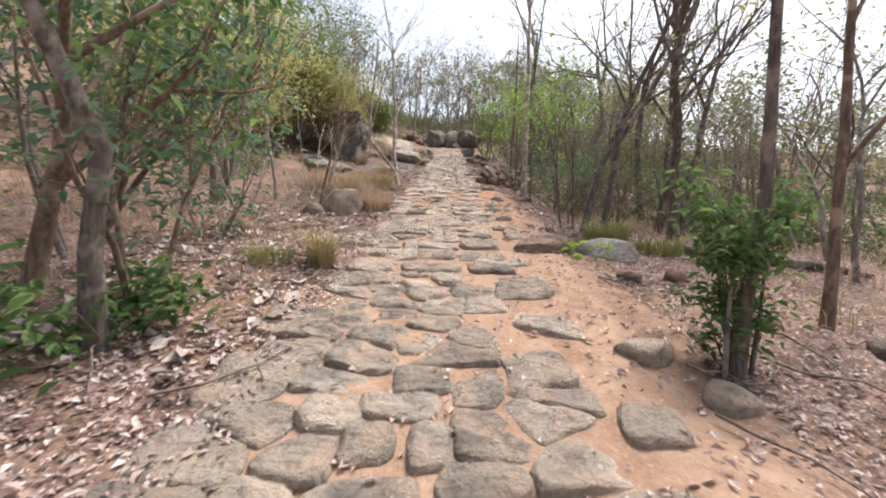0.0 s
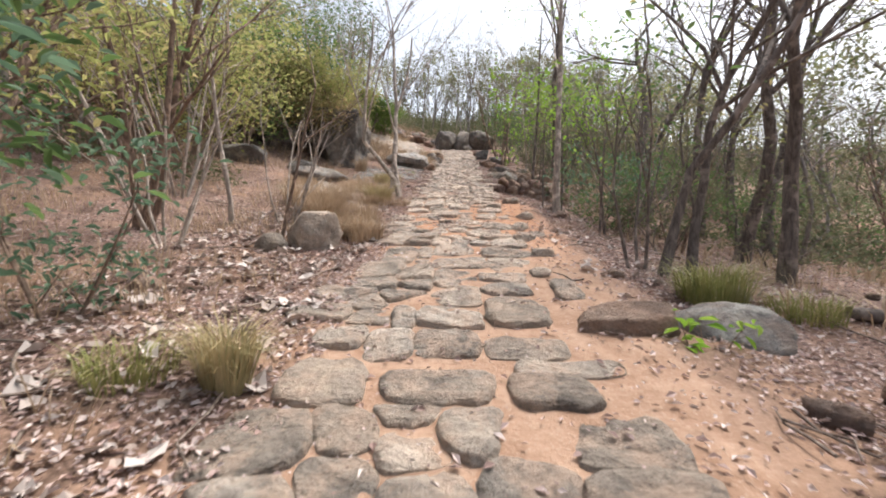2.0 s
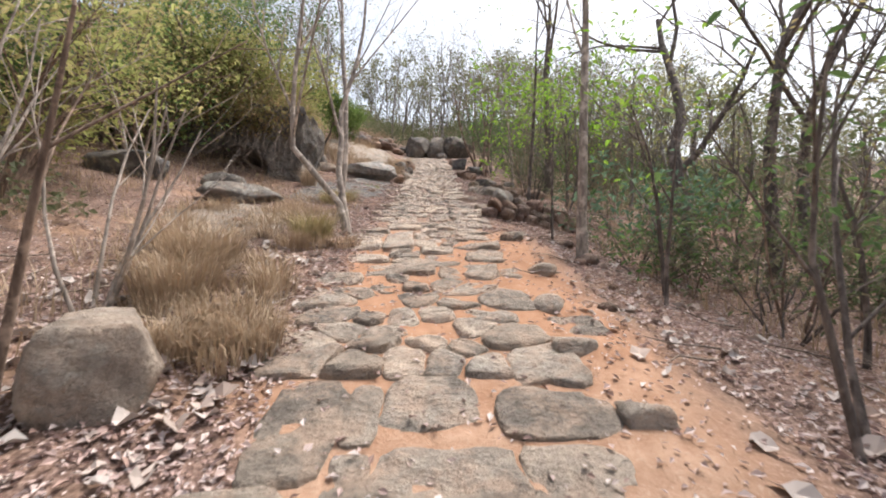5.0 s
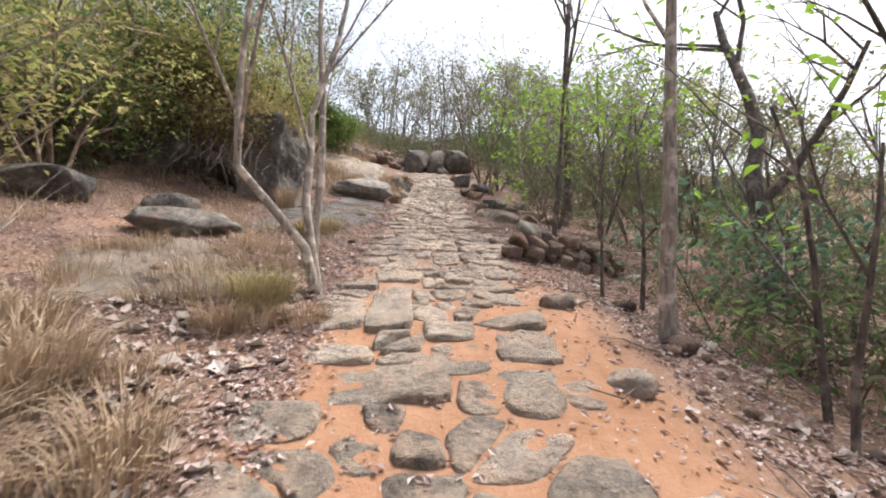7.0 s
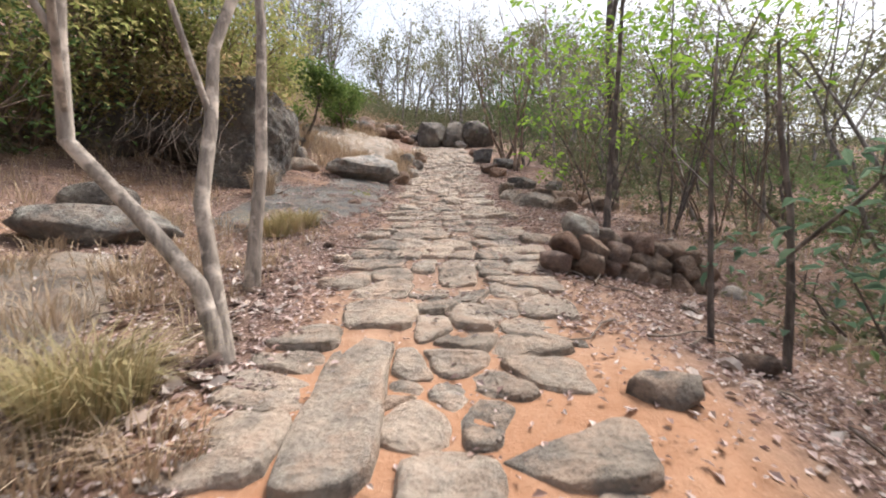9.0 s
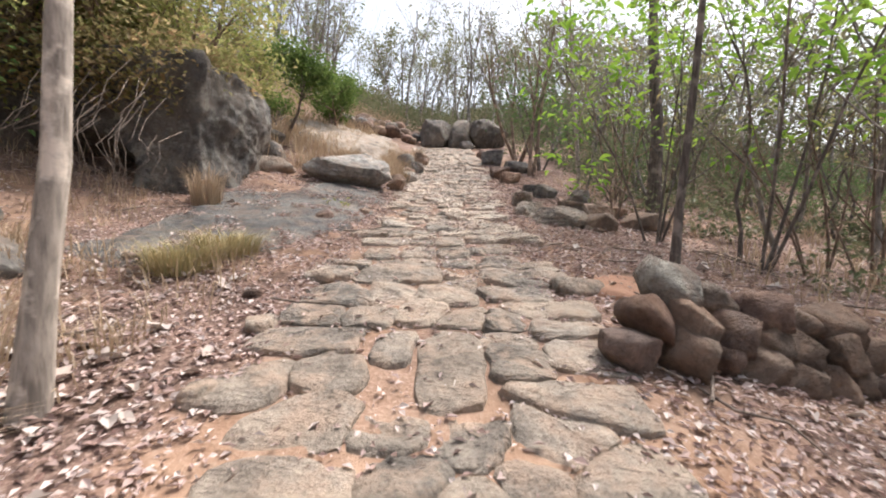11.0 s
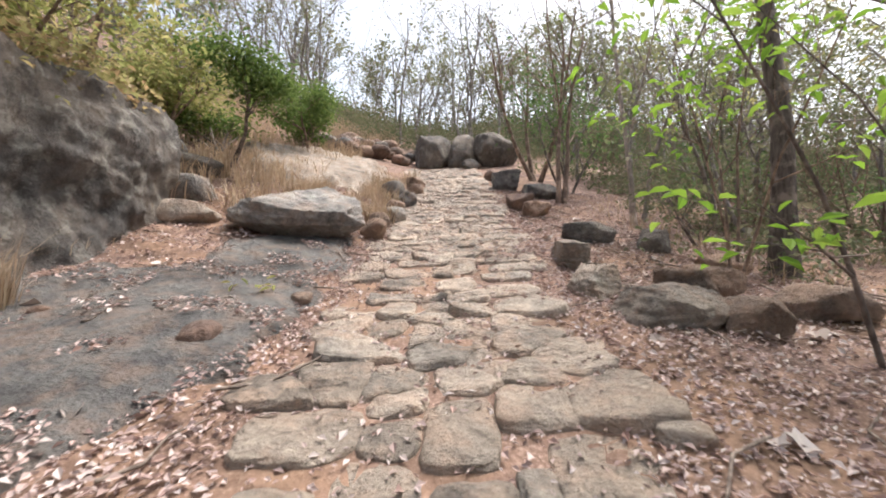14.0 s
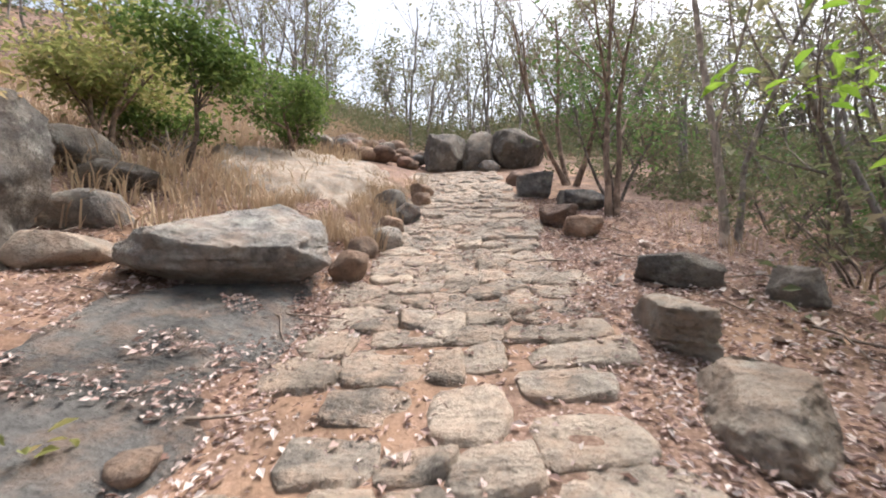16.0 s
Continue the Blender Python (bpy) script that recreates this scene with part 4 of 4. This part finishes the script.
def paving_stone(outline, rng, tall):
    """A riven flat stone in a given outline: ragged edge, chipped shoulder, a top split in thin layers. Heights from 0 at the seat."""
    mid = sum(outline, Vector((0, 0))) / len(outline)
    length = sum((b - a).length for a, b in zip(outline, outline[1:] + outline[:1]))
    off = Vector((rng.uniform(-99, 99), rng.uniform(-99, 99), 0))
    ring, n = [], 22
    for a, b in zip(outline, outline[1:] + outline[:1]):
        m = max(1, round(n * (b - a).length / length))
        ring.extend(a.lerp(b, k / m) - mid for k in range(m))
    n = len(ring)
    for _ in range(2):
        ring = [(ring[k - 1] + ring[k] * 2.5 + ring[(k + 1) % n]) / 4.5 for k in range(n)]
    ring = [p * (1.04 + 0.16 * noise.noise(Vector((p.x * 6, p.y * 6, 3)) + off) + rng.uniform(-0.025, 0.025)) for p in ring]
    dip = (rng.gauss(0, 0.05), rng.gauss(0, 0.05))
    turn = rng.uniform(-0.6, 0.6)

    def top(q):
        grain = Vector((q.x * math.cos(turn) + q.y * math.sin(turn), (q.y * math.cos(turn) - q.x * math.sin(turn)) * 2.2, 0))
        level = 2.6 * noise.noise(grain * 2.4 + off)
        split = 0.011 * (math.floor(level) + smooth(0.7, 1.0, level - math.floor(level)))
        return split + 0.02 * noise.noise(grain * 6 + off) + 0.022 * noise.noise(Vector((q.x * 3, q.y * 3, 7)) + off) + dip[0] * q.x + dip[1] * q.y

    verts, faces = [], []
    for inset, z in ((-0.03, -0.16), (-0.006, tall * 0.25), (0.008, tall * 0.8), (0.03, tall)):
        for p in ring:
            q = p * max(0.3, 1 - (inset + (rng.uniform(-0.006, 0.01) if z > 0 else 0)) / max(p.length, 0.06))
            verts.append((q.x, q.y, z + (top(q) * min(1, z / tall) if z > 0 else 0)))
    for share in (0.68, 0.42, 0.2):
        for p in ring:
            q = p * share
            verts.append((q.x, q.y, tall + 0.004 + top(q)))
    verts.append((0, 0, tall + 0.004 + top(Vector((0, 0)))))
    for r in range(6):
        for k in range(n):
            a, b = r * n + k, r * n + (k + 1) % n
            faces.append((a, b, b + n, a + n))
    faces.extend((6 * n + k, 6 * n + (k + 1) % n, 7 * n) for k in range(n))
    return mid, verts, faces, 2 * n


def edge(y):
    """The left and right margins of the paving."""
    return (lerp(((0, -1.0), (5, -1.0), (8, -0.85), (10, -0.8), (12, -0.75), (14, -0.75), (24, -0.72), (28, -0.9), (32, -1.4)), y),
            lerp(((0, 0.75), (4, 0.8), (8, 0.8), (9.5, 0.6), (13, 0.6), (14, 0.9), (24, 0.95), (28, 0.9), (32, 0.5)), y))


# the stones that stand out: middle x, y, width, depth
BOLD = ((-0.05, 2.04, 0.22, 0.34), (0.2, 1.8, 0.4, 0.26), (-0.35, 2.05, 0.26, 0.27), (-0.59, 2.3, 0.34, 0.34), (0.63, 2.8, 0.43, 0.5), (1.1, 2.2, 0.32, 0.34), (-0.12, 2.63, 0.33, 0.33),
        (-0.07, 6.12, 0.55, 0.5), (0.53, 6.24, 0.54, 0.7), (-0.13, 5.07, 0.69, 0.4), (-0.85, 5.09, 0.53, 0.5), (-0.08, 5.6, 0.5, 0.38), (-0.9, 5.72, 0.42, 0.42), (0.5, 5.55, 0.57, 0.33), (0.56, 5.0, 0.5, 0.33), (1.1, 6.83, 0.26, 0.6))
BOLD += ((-0.02, 7.17, 0.46, 0.6), (0.49, 6.83, 0.5, 0.34), (0.5, 7.24, 0.5, 0.34), (0.03, 7.78, 0.7, 0.42), (-0.84, 6.95, 0.44, 0.39), (-0.74, 8.2, 0.42, 0.9), (0.68, 8.28, 0.68, 0.48), (-0.04, 8.38, 0.56, 0.5),
         (0.66, 7.74, 0.5, 0.5), (1.2, 9.44, 0.45, 0.4), (-0.5, 12.72, 0.42, 1.5), (-0.48, 11.12, 1.0, 0.5), (0.14, 11.5, 0.44, 0.5), (0.58, 11.05, 0.42, 0.58), (0.72, 11.72, 0.5, 0.6), (0.2, 10.95, 0.24, 0.39),
         (0.93, 11.0, 0.24, 0.34), (0.08, 12.04, 0.44, 0.46), (-0.47, 13.9, 0.6, 0.6))
BOLD += ((0.19, 14.93, 0.4, 0.92), (0.6, 14.94, 0.37, 0.35), (-0.17, 15.1, 0.26, 0.43), (-0.5, 14.8, 0.4, 0.4), (-0.31, 16.45, 0.83, 0.42), (0.74, 16.05, 0.63, 0.36), (-0.42, 15.56, 0.4, 0.38),
         (-0.19, 17.35, 0.38, 0.66), (0.21, 17.3, 0.36, 0.45), (0.71, 17.1, 0.42, 0.3), (-0.64, 17.86, 0.62, 0.42), (-0.6, 17.25, 0.38, 0.5), (0.79, 17.6, 0.45, 0.47), (0.17, 17.9, 0.38, 0.6), (-0.52, 18.8, 0.64, 0.45))
BOLD += ((-0.4, 20.85, 0.58, 0.5), (0.16, 20.31, 0.42, 0.56), (-0.42, 20.38, 0.48, 0.32), (-0.49, 19.98, 0.48, 0.38), (0.72, 20.07, 0.52, 0.38), (0.72, 20.55, 0.52, 0.36), (0.26, 20.9, 0.28, 0.38))

rng = random.Random(8)
cells = []
for cx, cy, wide, deep in BOLD:
    a, b, r = wide / 2, deep / 2, lambda: rng.uniform(0.84, 1.06)
    cells.append([Vector((cx - a * r(), cy - b * r())), Vector((cx + a * rng.uniform(-0.3, 0.3), cy - b)), Vector((cx + a * r(), cy - b * r())), Vector((cx + a, cy + b * rng.uniform(-0.3, 0.3))),
                  Vector((cx + a * r(), cy + b * r())), Vector((cx - a * rng.uniform(-0.3, 0.3), cy + b)), Vector((cx - a * r(), cy + b * r())), Vector((cx - a, cy))])
seeds, y, row = [], 0.75, 0
while y < 31.5:
    deep = rng.uniform(0.24, 0.38)
    lo, hi = edge(y)
    x = lo - 0.05 + rng.uniform(-0.1, 0.25)
    while x < hi + 0.05:
        seeds.append(Vector((x, y + rng.uniform(-0.4, 0.4) * deep)))
        x += rng.choice((rng.uniform(0.24, 0.34), rng.uniform(0.34, 0.5)))
    y += deep
seeds = [p for p in seeds if not any(abs(p.x - cx) < wide / 2 + 0.06 and abs(p.y - cy) < deep / 2 + 0.06 for cx, cy, wide, deep in BOLD)]
for p in seeds:
    joint = lerp(((0, 0.008), (9, 0.01), (10, 0.02), (13, 0.02), (14, 0.003), (32, 0.002)), p.y)
    if rng.random() > lerp(((0, 0.95), (8, 0.96), (9.5, 0.88), (13, 0.85), (14, 1.0), (32, 1.0)), p.y):
        continue
    half = Vector((0.36, 0.3))
    poly = [p + Vector((half.x * a, half.y * b)) for a, b in ((-1, -1), (1, -1), (1, 1), (-1, 1))]
    for q in seeds:
        if q is not p and (q - p).length < 1.0:
            d = (q - p).normalized()
            poly = clip(poly, p.lerp(q, 0.5) - d * joint, d)
    for cx, cy, wide, deep in BOLD:
        u, v = p.x - cx, p.y - cy
        if abs(u) > wide / 2 + 0.5 or abs(v) > deep / 2 + 0.5:
            continue
        if abs(u) - wide / 2 > abs(v) - deep / 2:
            poly = clip(poly, Vector((cx + math.copysign(wide / 2 + joint, u), cy)), Vector((-math.copysign(1, u), 0)))
        else:
            poly = clip(poly, Vector((cx, cy + math.copysign(deep / 2 + joint, v))), Vector((0, -math.copysign(1, v))))
    if len(poly) > 2:
        area = abs(sum(a.x * b.y - a.y * b.x for a, b in zip(poly, poly[1:] + poly[:1]))) / 2
        if area > 0.012:
            cells.append(poly)
made, rest_v, rest_f = 0, [], []
for poly in cells:
    mid, sv, sf, edge_faces = paving_stone(poly, rng, rng.uniform(0.02, 0.05))
    slope = math.degrees(math.atan2(height(mid.x, mid.y + 0.35) - height(mid.x, mid.y - 0.35), 0.7))
    deep = max(p.y for p in poly) - min(p.y for p in poly)
    m = pose(mid.x, mid.y, height(mid.x, mid.y) - 0.002 + rng.uniform(-0.012, 0.012), slope - rng.uniform(0.5, 4.5) * min(1.0, 0.3 / deep), rng.gauss(0, 2.0), 0)
    if made < 300 and mid.y < 25:
        made += 1
        st = mesh_object("paving_stone", sv, sf, PAVING, parent=path)
        st.matrix_local = m
        st.data.polygons.foreach_set("use_smooth", [k >= edge_faces for k in range(len(sf))])
    else:
        i = len(rest_v)
        rest_v.extend(m @ Vector(q) for q in sv)
        rest_f.extend(tuple(i + k for k in p) for p in sf)
tagged(mesh_object("paving_stones", rest_v, rest_f, PAVING, parent=path), kind="stuff")
